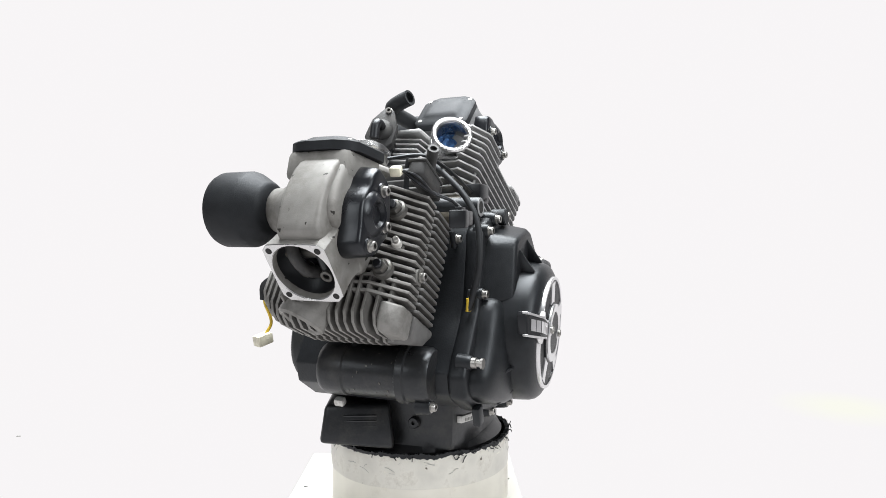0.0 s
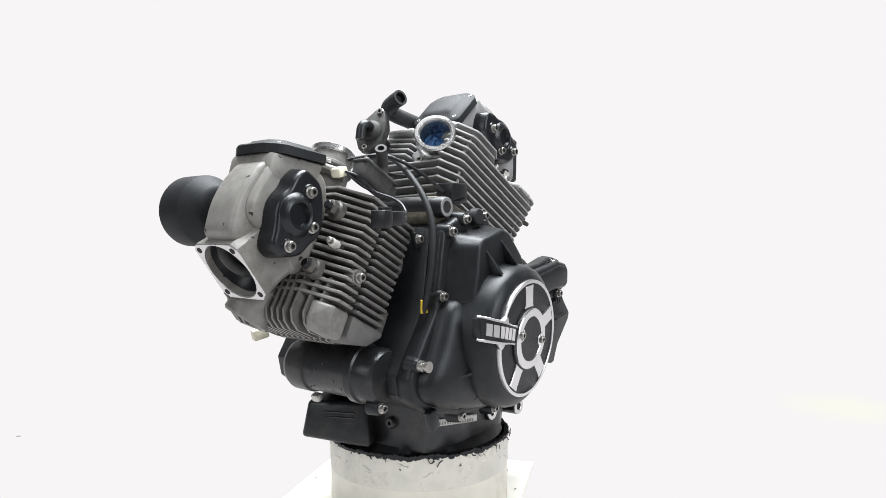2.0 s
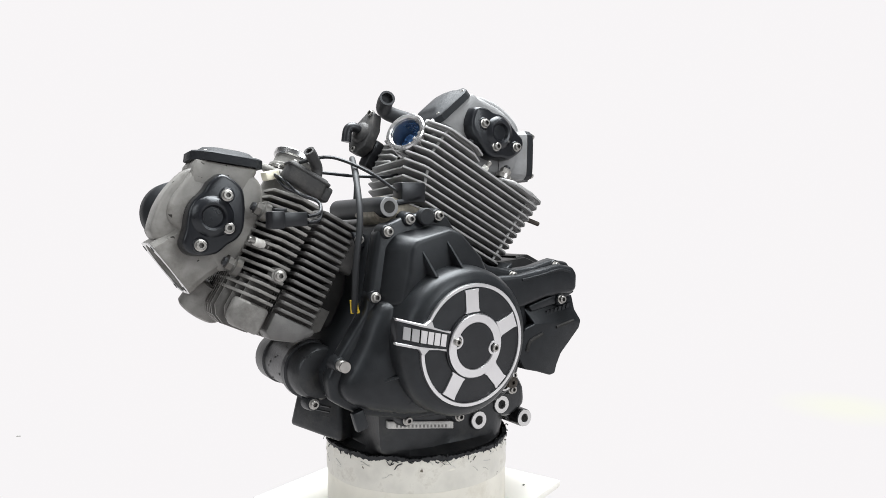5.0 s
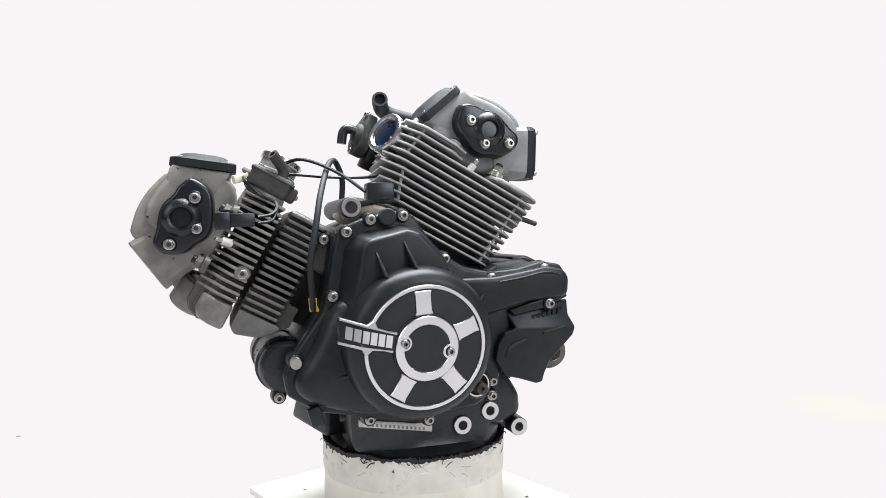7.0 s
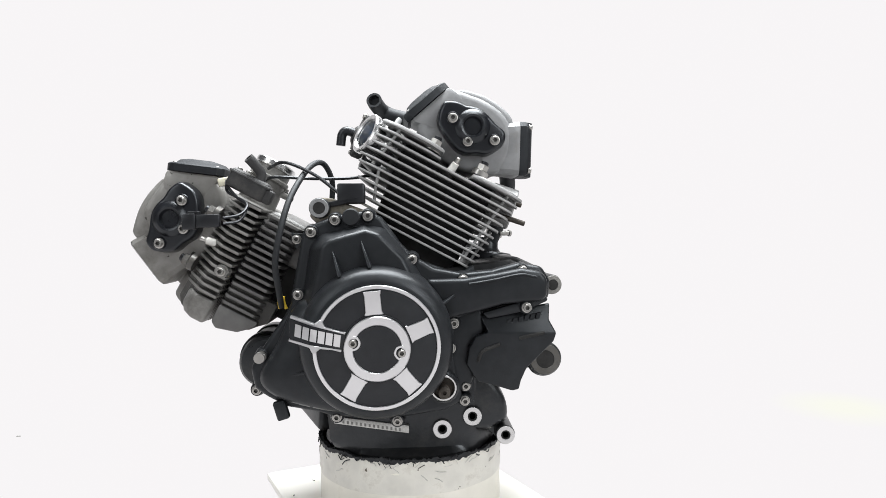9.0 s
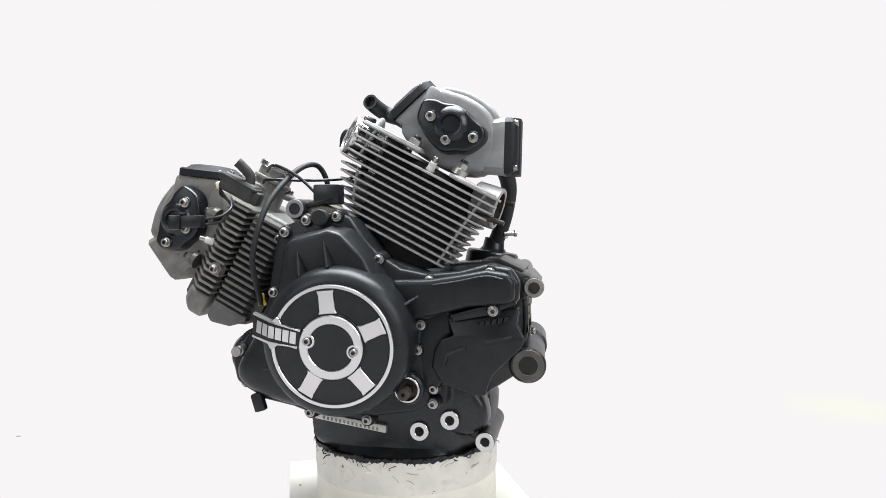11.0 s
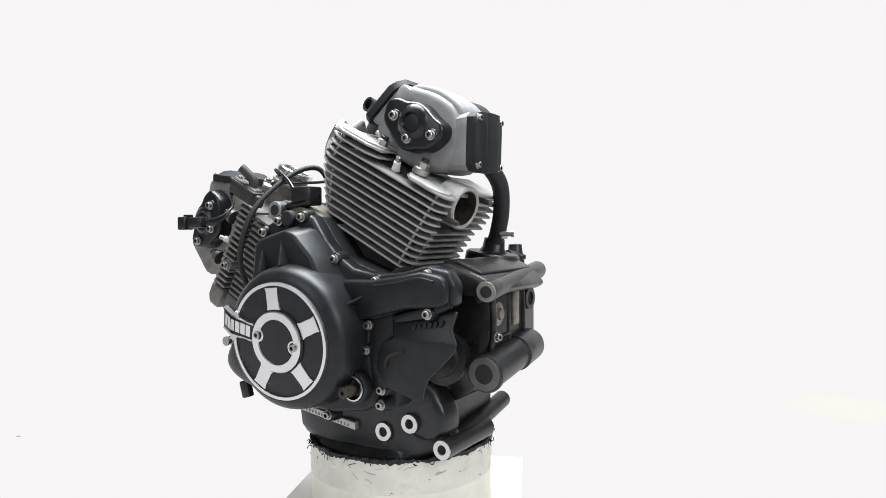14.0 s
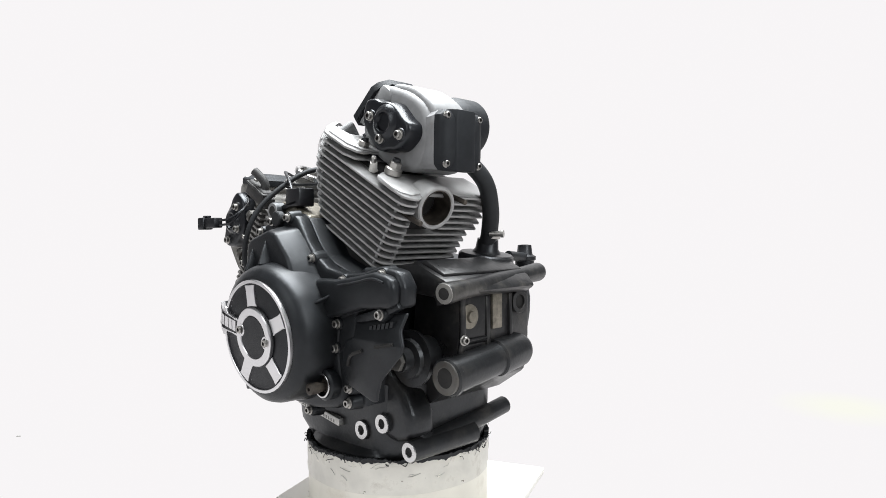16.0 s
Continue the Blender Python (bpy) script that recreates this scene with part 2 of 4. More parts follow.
sweep()
# Unseen walls and ceiling are added; their dark grey keeps bounced light low.
for nm, c, size in (("wall_south", (0, -2.75, 1.55), (7.0, 0.1, 3.1)), ("wall_east", (3.35, 0, 1.55), (0.1, 5.4, 3.1)), ("wall_west", (-3.35, 0, 1.55), (0.1, 5.4, 3.1)), ("wall_north", (0, 2.75, 1.55), (7.0, 0.1, 3.1)), ("ceiling", (0, 0, 3.15), (7.0, 5.6, 0.1))):
    part(nm, block(c, size, bevel=0.0), WALL, None, "plain dark grey surface, unseen, added to close the studio", drop=False, kind="structure")


def empty(name, z, label, category):
    ob = new(name)
    ob.empty_display_size = 0.1
    ob.location = (0, 0, z)
    return tagged(ob, label, category)


board = empty("turntable", 0.0, "square white turntable board under the drum", "turntable")
bm = bmesh.new()
phi = radians(-22)
corner = [Vector((0.283 * math.cos(phi + k * math.pi / 2), 0.283 * math.sin(phi + k * math.pi / 2), 0)) for k in range(4)]
loft(bm, [[c + Vector((0, 0, z)) for c in corner] for z in (0.028, 0.04)])
bmesh.ops.recalc_face_normals(bm, faces=bm.faces)
part("top_board", soften(bm, 0.0015), BOARD, board, drop=False)
part("foot", lathe((0, 0, 0), (0, 0, 1), [(0, 150), (6, 152), (22, 152), (28, 148)]), PLASTIC, board, "round black base", drop=False)

bm = bmesh.new()
rng = random.Random(9)
for x, y in CHIPS:
    block((x, y, 0.0412), (rng.uniform(0.003, 0.006), rng.uniform(0.002, 0.003), 0.0012), ((1, rng.uniform(-1, 1), 0), (-rng.uniform(0, 1), 1, 0), (0, 0, 1)), 0.0, bm=bm)
part("flakes", bm, NUT, board, "small dark flakes of debris", drop=False, kind="stuff")
chip = part("debris_chip", block((SPECK[0], SPECK[1], 0.0025), (0.010, 0.004, 0.003), ((1, 0.1, 0), (-0.1, 1, 0), (0, 0, 1)), 0.0008), STAMP, None, "small grey chip lying on the white sweep", drop=False)
tagged(chip, category="debris")

drum = empty("drum", 0.04, "dirty white plastic drum with a torn black lined rim", "drum")
DX, DY = 0.008, -0.024
bm = bmesh.new()
RIM = EYE - 0.345 - 0.04
prof = [(0, 150), (4, 152), (RIM * 1000 - 32, 152), (RIM * 1000 - 31, 152.6), (RIM * 1000 - 1, 152.6), (RIM * 1000, 151), (RIM * 1000 - 1, 148), (12, 147)]
part("shell", lathe((DX, DY, 0), (0, 0, 1), prof, 96), BUCKET, drum, drop=False)
bm = bmesh.new()
n = 200
rings = []
for rad, z in ((151.6, RIM - 0.052), (153.0, RIM - 0.0515), (153.2, RIM - 0.044), (153.2, RIM - 0.036), (153.2, RIM - 0.028), (153.2, RIM - 0.02), (153.2, RIM - 0.012), (153.2, RIM - 0.004), (152.6, RIM - 0.001)):
    ring = []
    for i in range(n):
        a = 2 * math.pi * i / n
        w = 0.0009 * noise.noise(Vector((math.cos(a) * 6, math.sin(a) * 6, z * 90))) + 0.0005 * noise.noise(Vector((math.cos(a) * 25, math.sin(a) * 25, z * 200)))
        zz = z + 0.0015 * noise.noise(Vector((math.cos(a) * 3, math.sin(a) * 3, 7)))
        ring.append((DX + (rad / 1000 + w) * math.cos(a), DY + (rad / 1000 + w) * math.sin(a), zz))
    rings.append(ring)
loft(bm, rings, True, False)
part("wrap", bm, WRAP, drum, "creased greyish film wrapped round the rim", sharp=60, drop=False)
bm = bmesh.new()
rng = random.Random(4)
n = 420
rings = [[], [], [], []]
for i in range(n):
    a = 2 * math.pi * i / n
    def wob(f, o):
        return noise.noise(Vector((math.cos(a) * f, math.sin(a) * f, o)))
    top = RIM + 0.003 + 0.003 * wob(5, 1) + 0.002 * wob(22, 3) + 0.0012 * rng.uniform(-1, 1)
    low = RIM - 0.001 - 0.006 * max(0, wob(3, 5)) - 0.005 * abs(wob(14, 8)) - 0.003 * max(0, wob(40, 2)) + 0.0008 * rng.uniform(-1, 1)
    out = 0.1537 + 0.0016 * max(0, wob(16, 4))
    for k, (rad, z) in enumerate(((out, low), (out + 0.0008, top), (0.1475, top - 0.001), (0.146, RIM - 0.05))):
        rings[k].append((DX + rad * math.cos(a), DY + rad * math.sin(a), z))
loft(bm, rings, True, False)
part("rim_lining", bm, RUBBER, drum, "torn black rubber lining", sharp=25, drop=False)
# frayed strands at the rim
bm = bmesh.new()
for i in range(60):
    a = rng.uniform(0, 2 * math.pi)
    z = RIM + rng.uniform(-0.008, 0.004)
    p = Vector((DX + 0.1537 * math.cos(a), DY + 0.1537 * math.sin(a), z))
    t = Vector((-math.sin(a), math.cos(a), 0)) * rng.uniform(-0.012, 0.012)
    o = Vector((math.cos(a), math.sin(a), 0)) * rng.uniform(0.0008, 0.006)
    w = Vector((0, 0, rng.uniform(0.0006, 0.0016)))
    q = p + t * 0.6 + o * 0.6 + Vector((0, 0, rng.uniform(-0.004, 0.004)))
    e = p + t + o + Vector((0, 0, rng.uniform(-0.008, 0.007)))
    hose([p - o * 0.2, q, e], w.z * 0.6, 5, 3, bm)
part("strands", bm, RUBBER, drum, "frayed black strands", drop=False, kind="stuff")

bm = bmesh.new()
for i in range(46):
    a, z = rng.uniform(0, 2 * math.pi), RIM - rng.uniform(0.003, 0.03) ** 1.0
    span, fall = rng.uniform(0.02, 0.13), rng.uniform(-0.010, 0.010)
    hose([(DX + 0.1538 * math.cos(a + span * k), DY + 0.1538 * math.sin(a + span * k), z + fall * k + rng.uniform(-0.0015, 0.0015)) for k in (0, 0.35, 0.7, 1)], rng.uniform(0.0002, 0.0005), 4, 3, bm)
part("crease_dirt", bm, STAMP, drum, "dirty creases in the film", drop=False, kind="stuff")

# ---- engine ----
engine = empty("motorcycle_engine", EYE + BASE, "black and grey air-cooled V-twin motorcycle engine standing on a drum", "engine")


def bolt_mesh():
    """A flanged cap screw with its hexagon socket coloured dark for shade."""
    bm = bmesh.new()
    ring = lambda h, r, seg: [Vector((r * math.cos(2 * math.pi * i / 24), r * math.sin(2 * math.pi * i / 24), h)) / 1000 if seg else
                              Vector((math.cos(2 * math.pi * i / 24), math.sin(2 * math.pi * i / 24), 0)) * (r * math.cos(math.pi / 6) / math.cos((2 * math.pi * i / 24) % (math.pi / 3) - math.pi / 6)) / 1000 + Vector((0, 0, h / 1000)) for i in range(24)]
    loft(bm, [ring(0, 7.4, 1), ring(1.2, 7.4, 1), ring(1.6, 5.7, 1), ring(5.9, 5.7, 1), ring(6.8, 5.0, 1), ring(6.8, 3.3, 0), ring(3.2, 3.1, 0)])
    bmesh.ops.recalc_face_normals(bm, faces=bm.faces)
    me = bpy.data.meshes.new("bolt")
    bm.to_mesh(me)
    bm.free()
    me.shade_smooth()
    me.set_sharp_from_angle(angle=radians(35))
    me.materials.append(STEEL)
    me.materials.append(NUT)
    # Faces inside the socket take a darker steel, as its shade.
    for p in me.polygons:
        if max(math.hypot(me.vertices[v].co.x, me.vertices[v].co.y) for v in p.vertices) < 0.0039:
            p.material_index = 1
    return me


BOLT = bolt_mesh()


def bolt(p, axis=(0, -1, 0), size=1.0, parent=None):
    ob = new("bolt", BOLT)
    ob.parent = parent or engine
    q = Vector(axis).to_track_quat("Z", "Y")
    ob.matrix_basis = Matrix.LocRotScale(Vector(p) - Vector((0, 0, BASE)), q, (size,) * 3)
    return ob


# crankcase and its left cover
CASE_LINE = [(-150, -20), (-135, 4), (-100, 18), (-52, 26), (-30, 14), (10, -42), (83, -68), (165, -54), (196, -60), (207, -95), (205, -160), (190, -225), (120, -258), (0, -272), (-110, -268), (-170, -252), (-212, -225), (-218, -195), (-180, -133), (-162, -97)]
body = part("crankcase", prism([(min(a, 104), b) for a, b in CASE_LINE], -0.172, 0.075, bevel=0.004), CASE, engine)
COVER_LINE = [(-150, -23), (-146, -2), (-133, 7), (-101, 20), (-52, 28), (-33, 18), (-10, -15), (10, -36), (42, -56), (83, -64), (127, -60), (165, -50), (200, -55), (213, -75), (211, -104), (142, -113), (97, -125), (77, -132), (71, -168), (76, -206), (84, -250), (60, -264), (3, -273), (-104, -271), (-124, -264), (-171, -255), (-198, -240), (-216, -228), (-222, -198), (-211, -178), (-180, -133), (-165, -113), (-160, -80)]
cover = part("left_cover", prism(COVER_LINE, -0.168, -0.196, bevel=0.007, segments=3), COVER, engine, "satin black left engine cover")
block_foot = [(-139, -24), (-122, -5), (-58, 9), (-28, 4), (12, -42), (40, -90), (0, -120), (-80, -125), (-152, -112), (-146, -70)]
block_face = [(-115, -24), (-105, -15), (-54, -1), (-36, -6), (-2, -40), (18, -80), (-10, -110), (-80, -115), (-130, -100), (-119, -57)]
bm = bmesh.new()
loft(bm, [[xz(p / 1000, q / 1000, y) for p, q in line] for line, y in ((block_foot, -0.188), (block_face, -0.236))])
bmesh.ops.recalc_face_normals(bm, faces=bm.faces)
part("cover_block", soften(bm, 0.0055, 4), COVER, cover)
hump = smooth_outline([(-152, -102), (-100, -96), (10, -96), (40, -130), (36, -205), (5, -258), (-80, -263), (-150, -250), (-196, -230), (-207, -204), (-182, -160)], 4)
bm = bmesh.new()
loft(bm, [[xz(-0.08 + (p / 1000 + 0.08) * k, -0.18 + (q / 1000 + 0.18) * k, y) for p, q in hump] for k, y in ((1.0, -0.190), (0.992, -0.203), (0.968, -0.212), (0.92, -0.2185), (0.84, -0.2235), (0.72, -0.228), (0.45, -0.233))])
part("cover_dome", bm, COVER, cover, sharp=50)
part("cover_arm", prism([(30, -72), (86, -71), (130, -64), (168, -57), (198, -62), (207, -74), (206, -100), (196, -105), (142, -109), (98, -121), (56, -130)], -0.192, -0.211, bevel=0.0075, segments=4), COVER, cover)
part("arm_bead", hose([(0.092, -0.2105, -0.079), (0.130, -0.2105, -0.073), (0.166, -0.2105, -0.066), (0.190, -0.2105, -0.070)], 0.0022, 8, 4), COVER, cover)
AX = (-0.0375, 0, -0.159)
bulge = part("generator_bulge", lathe((AX[0], -0.19, AX[2]), (0, -1, 0), [(0, 109), (38, 107.5), (55, 105.5), (63, 102.5), (68, 97.5), (71, 92), (72.5, 89), (72.5, 80), (71, 20)], 72), COVER, cover)
for xa, za, ya, xb, zb, yb in ((-99, -30, 236, -88, -64, 256), (-60, -16, 236, -47, -52, 256), (78, -90, 205, 44, -112, 236), (-168, -205, 225, -120, -192, 246), (-135, -252, 214, -92, -222, 242), (-165, -165, 218, -135, -165, 236)):
    foot, head = Vector((xa, -ya, za)) / 1000, Vector((xb, -yb, zb)) / 1000
    run = (head - foot).normalized()
    wide = run.cross(Vector((0, 1, 0))).normalized() * 0.0035
    sink = Vector((0, 0.03, 0))
    bm = bmesh.new()
    loft(bm, [[p - wide * k + sink, p + wide * k + sink, p + wide * 0.55 * k, p - wide * 0.55 * k] for p, k in ((foot, 0.7), (head, 1.2))])
    bmesh.ops.recalc_face_normals(bm, faces=bm.faces)
    part("rib", soften(bm, 0.001, 2), COVER, cover)

# emblem wheel on the generator cover
wheel = part("emblem_wheel", lathe((AX[0], -0.262, AX[2]), (0, -1, 0), [(0, 83), (3.4, 83), (3.8, 82), (3.8, 10)], 64), PLATE_DARK, engine, "dark inlay wheel with brushed spokes")
Y0 = (AX[0], -0.262, AX[2])
part("outer_ring", ring_of(Y0, (0, -1, 0), 0, 6, 80.5, 85.5, 80), BRUSHED, wheel, "bright machined ring")
part("hub_ring", ring_of(Y0, (0, -1, 0), 0, 11, 32, 44.5, 64, 0.0012), BRUSHED, wheel, "bright machined hub ring")
part("hub_groove", ring_of(Y0, (0, -1, 0), 0, 7, 44.5, 46.5, 64), PLASTIC, wheel)
part("hub_disc", lathe(Y0, (0, -1, 0), [(0, 32), (9.5, 32), (10.5, 31), (10.5, 4)], 48), PLATE_DARK, wheel)
for deg in (95, 23, -49, -121):
    a = radians(deg)
    d, w = Vector((math.cos(a), 0, math.sin(a))), Vector((-math.sin(a), 0, math.cos(a)))
    bm = bmesh.new()
    c = Vector(Y0)
    ringz = []
    for y in (0.001, 0.0062):
        ringz.append([c + d * (r / 1000) + w * (k / 1000) + Vector((0, -y, 0)) for r, k in ((45.5, -13), (50, -11), (72, -10.5), (78, -12), (78, 12), (72, 10.5), (50, 11), (45.5, 13))])
    loft(bm, ringz)
    bmesh.ops.recalc_face_normals(bm, faces=bm.faces)
    part("spoke", soften(bm, 0.0006, 1), BRUSHED, wheel, "brushed aluminium spoke")
# the banner spoke
a = radians(167)
d, w = Vector((math.cos(a), 0, math.sin(a))), Vector((-math.sin(a), 0, math.cos(a)))


def on_wheel(r, k, y):
    """A point of the banner, whose outer end bends back over the cover."""
    return Vector(Y0) + d * r / 1000 + w * k / 1000 + Vector((0, (max(0, r - 88) * 0.5 - y) / 1000, 0))


bm = bmesh.new()
loft(bm, [[on_wheel(r, k, y) for r, k in ((46, -12), (80, -14.5), (88, -15), (121, -16.5), (122.5, -11), (116, 14), (88, 14.6), (80, 14.5), (46, 12))] for y in (-6, 5.5)])
bmesh.ops.recalc_face_normals(bm, faces=bm.faces)
part("banner", soften(bm, 0.0008, 1), PLASTIC, wheel, "black banner spoke with bright borders")
for flip, end in ((1, 117), (-1, 122)):
    bm = bmesh.new()
    loft(bm, [[on_wheel(r, k * flip, y) for r, k in ((46, 10.5), (84, 12.6), (88, 12.7), (end, 13.6), (end, 16.8), (88, 16.2), (82.5, 23), (79, 22), (74, 15), (58, 13.2), (46, 13.8))] for y in (1, 8.6)])
    bmesh.ops.recalc_face_normals(bm, faces=bm.faces)
    part("banner_border", soften(bm, 0.0004, 1), BRUSHED, wheel, "bright machined border")
bm = bmesh.new()
loft(bm, [[on_wheel(r, k, y) for r, k in ((45.5, -10.4), (80, -12.4), (88, -12.6), (121.5, -13.6), (121.8, -11), (115.8, 13.2), (88, 12.6), (80, 12.4), (45.5, 10.4))] for y in (5.4, 8.0)])
bmesh.ops.triangulate(bm, faces=[f for f in bm.faces if len(f.verts) > 4])
field = part("name_field", bm, PLASTIC, wheel)
for k in range(6):
    r = 107 - k * 10.6
    bm = bmesh.new()
    loft(bm, [[on_wheel(rr, kk, y) for rr, kk in ((r + 5.8, -8.6), (r - 2.9, -8.6), (r - 4.9, 7.6), (r + 3.8, 7.6))] for y in (7.8, 8.8)])
    part("bar", bm, BRUSHED, field)
for x, z in ((-0.0699, -0.15), (-0.0052, -0.1645)):
    part("hub_lobe", lathe((x, -0.262, z), (0, -1, 0), [(0, 10.5), (10.4, 10.5), (11.2, 9.7), (11.2, 7.5), (8, 7.2), (8, 1)], 24), BRUSHED, wheel, "bright machined screw seat")
    bolt((x, -0.2705, z), size=0.95, parent=wheel)

# the whole disc leans a little, its upper and its front edge outwards
HUB = Vector((AX[0], -0.262, AX[2] - BASE))
for leaning in (bulge, wheel):
    leaning.matrix_basis = Matrix.Translation(HUB) @ pose(0, 0, 0, 4, 0, 3) @ Matrix.Translation(-HUB)

# sprocket cover
SPR = [(40, -170), (52, -140), (80, -118), (112, -114), (118, -150), (100, -168), (102, -205), (98, -226), (80, -240), (58, -206)]
sprocket = part("sprocket_cover", prism(SPR, -0.150, -0.194, bevel=0.006, segments=3), COVER, engine, "black moulded plastic sprocket cover")
# front outline with the depth of its front and back edge
rim = [(108, -126, 192, 176), (213, -110, 190, 184), (210, -133, 200, 194), (220, -152, 205, 200), (216, -164, 205, 200), (176, -203, 205, 200), (168, -221, 204, 199), (165, -234, 203, 198), (155, -236, 203, 197), (128, -227, 204, 190), (104, -221, 203, 178), (88, -196, 203, 176), (92, -172, 204, 176), (102, -156, 206, 176), (120, -150, 207, 176)]
bm = bmesh.new()
vf = [bm.verts.new((x / 1000, -y / 1000, z / 1000)) for x, z, y, w in rim]
vb = [bm.verts.new((x / 1000, -w / 1000, z / 1000)) for x, z, y, w in rim]
bm.faces.new((vf[0], vf[1], vf[2], vf[3], vf[14]))
bm.faces.new(vf[3:])
for i in range(len(rim)):
    j = (i + 1) % len(rim)
    bm.faces.new((vf[i], vb[i], vb[j], vf[j]))
bm.faces.new((vb[0], vb[1], vb[2], vb[3], vb[14]))
bm.faces.new(vb[3:])
bmesh.ops.recalc_face_normals(bm, faces=bm.faces)
part("folded_panel", soften(bm, 0.0025, 3, 12), COVER, sprocket)
sprk = part("drive_sprocket", lathe((0.148, -0.088, -0.188), (0, -1, 0), [(0, 30), (30, 30), (31, 42), (37, 42), (38, 30), (44, 28), (45, 18), (60, 17), (61, 4)], 30), OILY, engine, "oily steel drive sprocket behind its cover")
part("shaft_nut", lathe((0.148, -0.145, -0.188), (0, -1, 0), [(0, 15), (10, 15), (11, 13), (11, 2)], 6), NUT, sprk)
part("top_lip", prism([(112, -122), (205, -96), (209, -105), (172, -121), (120, -131)], -0.188, -0.201, bevel=0.003), COVER, sprocket)
# Slots are dark beads on the uncut panel, painted as groove shade.
for pts in (((105, -192), (112, -177), (137, -167)), ((165, -159), (202, -151))):
    part("slot_shade", hose([(x / 1000, -0.2052, z / 1000) for x, z in pts], 0.0028, 6, 4), CORE, sprocket)
for k in range(6):
    x = 147 + k * 8.6
    bm = prism([(x, -140 + k * 1.8), (x + 6, -139 + k * 1.8), (x + 8, -131 + k * 1.8), (x + 2, -132 + k * 1.8)], -0.195, -0.2012)
    part("bar", bm, COVER, sprocket)

# bolts of the left side
for x, y, z in ((-0.1329, -0.2, -0.0031), (-0.0989, -0.2, 0.014), (-0.0518, -0.2, 0.0194), (-0.1522, -0.198, -0.0928), (-0.2049, -0.2, -0.18), (0.0107, -0.198, -0.0432), (0.0846, -0.196, -0.0731), (0.1714, -0.196, -0.0607), (0.1761, -0.205, -0.1143), (-0.2234, -0.148, -0.2404), (0.066, -0.197, -0.1732), (0.071, -0.197, -0.137), (0.088, -0.190, -0.230), (0.087, -0.190, -0.252), (-0.1, -0.19, -0.272), (-0.012, -0.19, -0.28)):
    part("bolt_boss", lathe((x, y + 0.02, z), (0, -1, 0), [(0, 12), (14, 10.5), (19, 9.5), (20, 8.8)], 20), COVER, cover)
    bolt((x, y, z))

# gear lever shaft
shaft = part("gear_shaft", lathe((0.0543, -0.19, -0.229), (0, -1, 0), [(0, 7), (30, 7), (31, 8.5), (46, 8.5), (47, 7), (47, 3), (43, 2.5)], 20), RUST, engine, "worn splined steel gear shaft")
part("seal", ring_of((0.0545, -0.2135, -0.227), (0, -1, 0), 0, 2, 15.5, 18.5, 36), MACHINED, shaft)
part("boss", ring_of((0.0545, -0.185, -0.227), (0, -1, 0), 0, 28, 15.5, 23, 36, 0.003), COVER, shaft)
part("seal_face", lathe((0.0545, -0.205, -0.227), (0, -1, 0), [(0, 15.6), (1, 15.5), (1, 6)], 28), RUST, shaft)

# sump, filter box, serial pad
bm = bmesh.new()
rings = []
for z, mix, k, rad in ((-0.232, 0.0, 1.0, 0.14), (-0.29, 0.0, 0.99, 0.14), (-0.322, 0.0, 0.97, 0.146), (-0.335, 0.25, 0.95, 0.1455), (-0.343, 0.9, 0.9, 0.145), (-0.352, 1.0, 0.9, 0.14), (-0.36, 1.0, 0.9, 0.12)):
    ring = []
    for i in range(48):
        w = 2 * math.pi * (i + 0.5) / 48
        cw, sw = math.cos(w), math.sin(w)
        reach = min(0.132 / max(abs(cw), 1e-6), (0.124 if cw < -0.3 and sw < 0 else 0.119) / max(abs(sw), 1e-6), 0.177 if cw < 0 and sw < 0 else 0.150)
        rect = Vector((0.012 + reach * k * cw, -0.022 + reach * k * sw, z))
        disc = Vector((DX + rad * cw, DY + rad * sw, z))
        ring.append(rect.lerp(disc, mix))
    rings.append(ring)
loft(bm, rings)
sump = part("sump", bm, OILY, engine, "oily black cast sump", sharp=30)
part("seam", hose([(-0.118, -0.05, -0.24), (-0.117, -0.05, -0.29), (-0.112, -0.052, -0.315)], 0.0012, 6, 3), NUT, sump)
fu, fn = Vector((0.42, -0.907, 0)), Vector((-0.907, -0.42, 0))
fc = Vector((-0.114, 0.026, 0))
bm = bmesh.new()
loft(bm, [[fc + fu * w * i + fn * (d if j > 0 else -0.04) + Vector((0, 0, z + (0.012 if z < -0.32 and i < 0 < j else 0))) for i, j in ((-1, -1), (1, -1), (1, 1), (-1, 1))] for z, w, d in ((-0.268, 0.049, 0.050), (-0.336, 0.057, 0.060))])
bmesh.ops.recalc_face_normals(bm, faces=bm.faces)
screen = part("oil_screen_box", soften(bm, 0.007, 3), OILY, engine, "black ribbed oil screen housing")
for z in (-0.284, -0.292, -0.300):
    part("rib", hose([fc + fu * -0.02 + fn * 0.0525 + Vector((0, 0, z)), fc + fu * 0.005 + fn * 0.0535 + Vector((0, 0, z)), fc + fu * 0.03 + fn * 0.0535 + Vector((0, 0, z))], 0.0018, 6, 3), OILY, screen)
pad = part("serial_pad", prism([(-109, -283), (5, -300), (5, -312), (-109, -294)], -0.137, -0.1478, bevel=0.001), STAMP, engine, "bare stamped metal strip")
for k in range(14):
    x = -96 + k * 6.6
    z = -288.5 - (k + 1) * 1.05
    part("bar", prism([(x, z), (x + 3, z - 0.5), (x + 3, z - 5), (x, z - 4.5)], -0.1475, -0.1482), INK, pad)

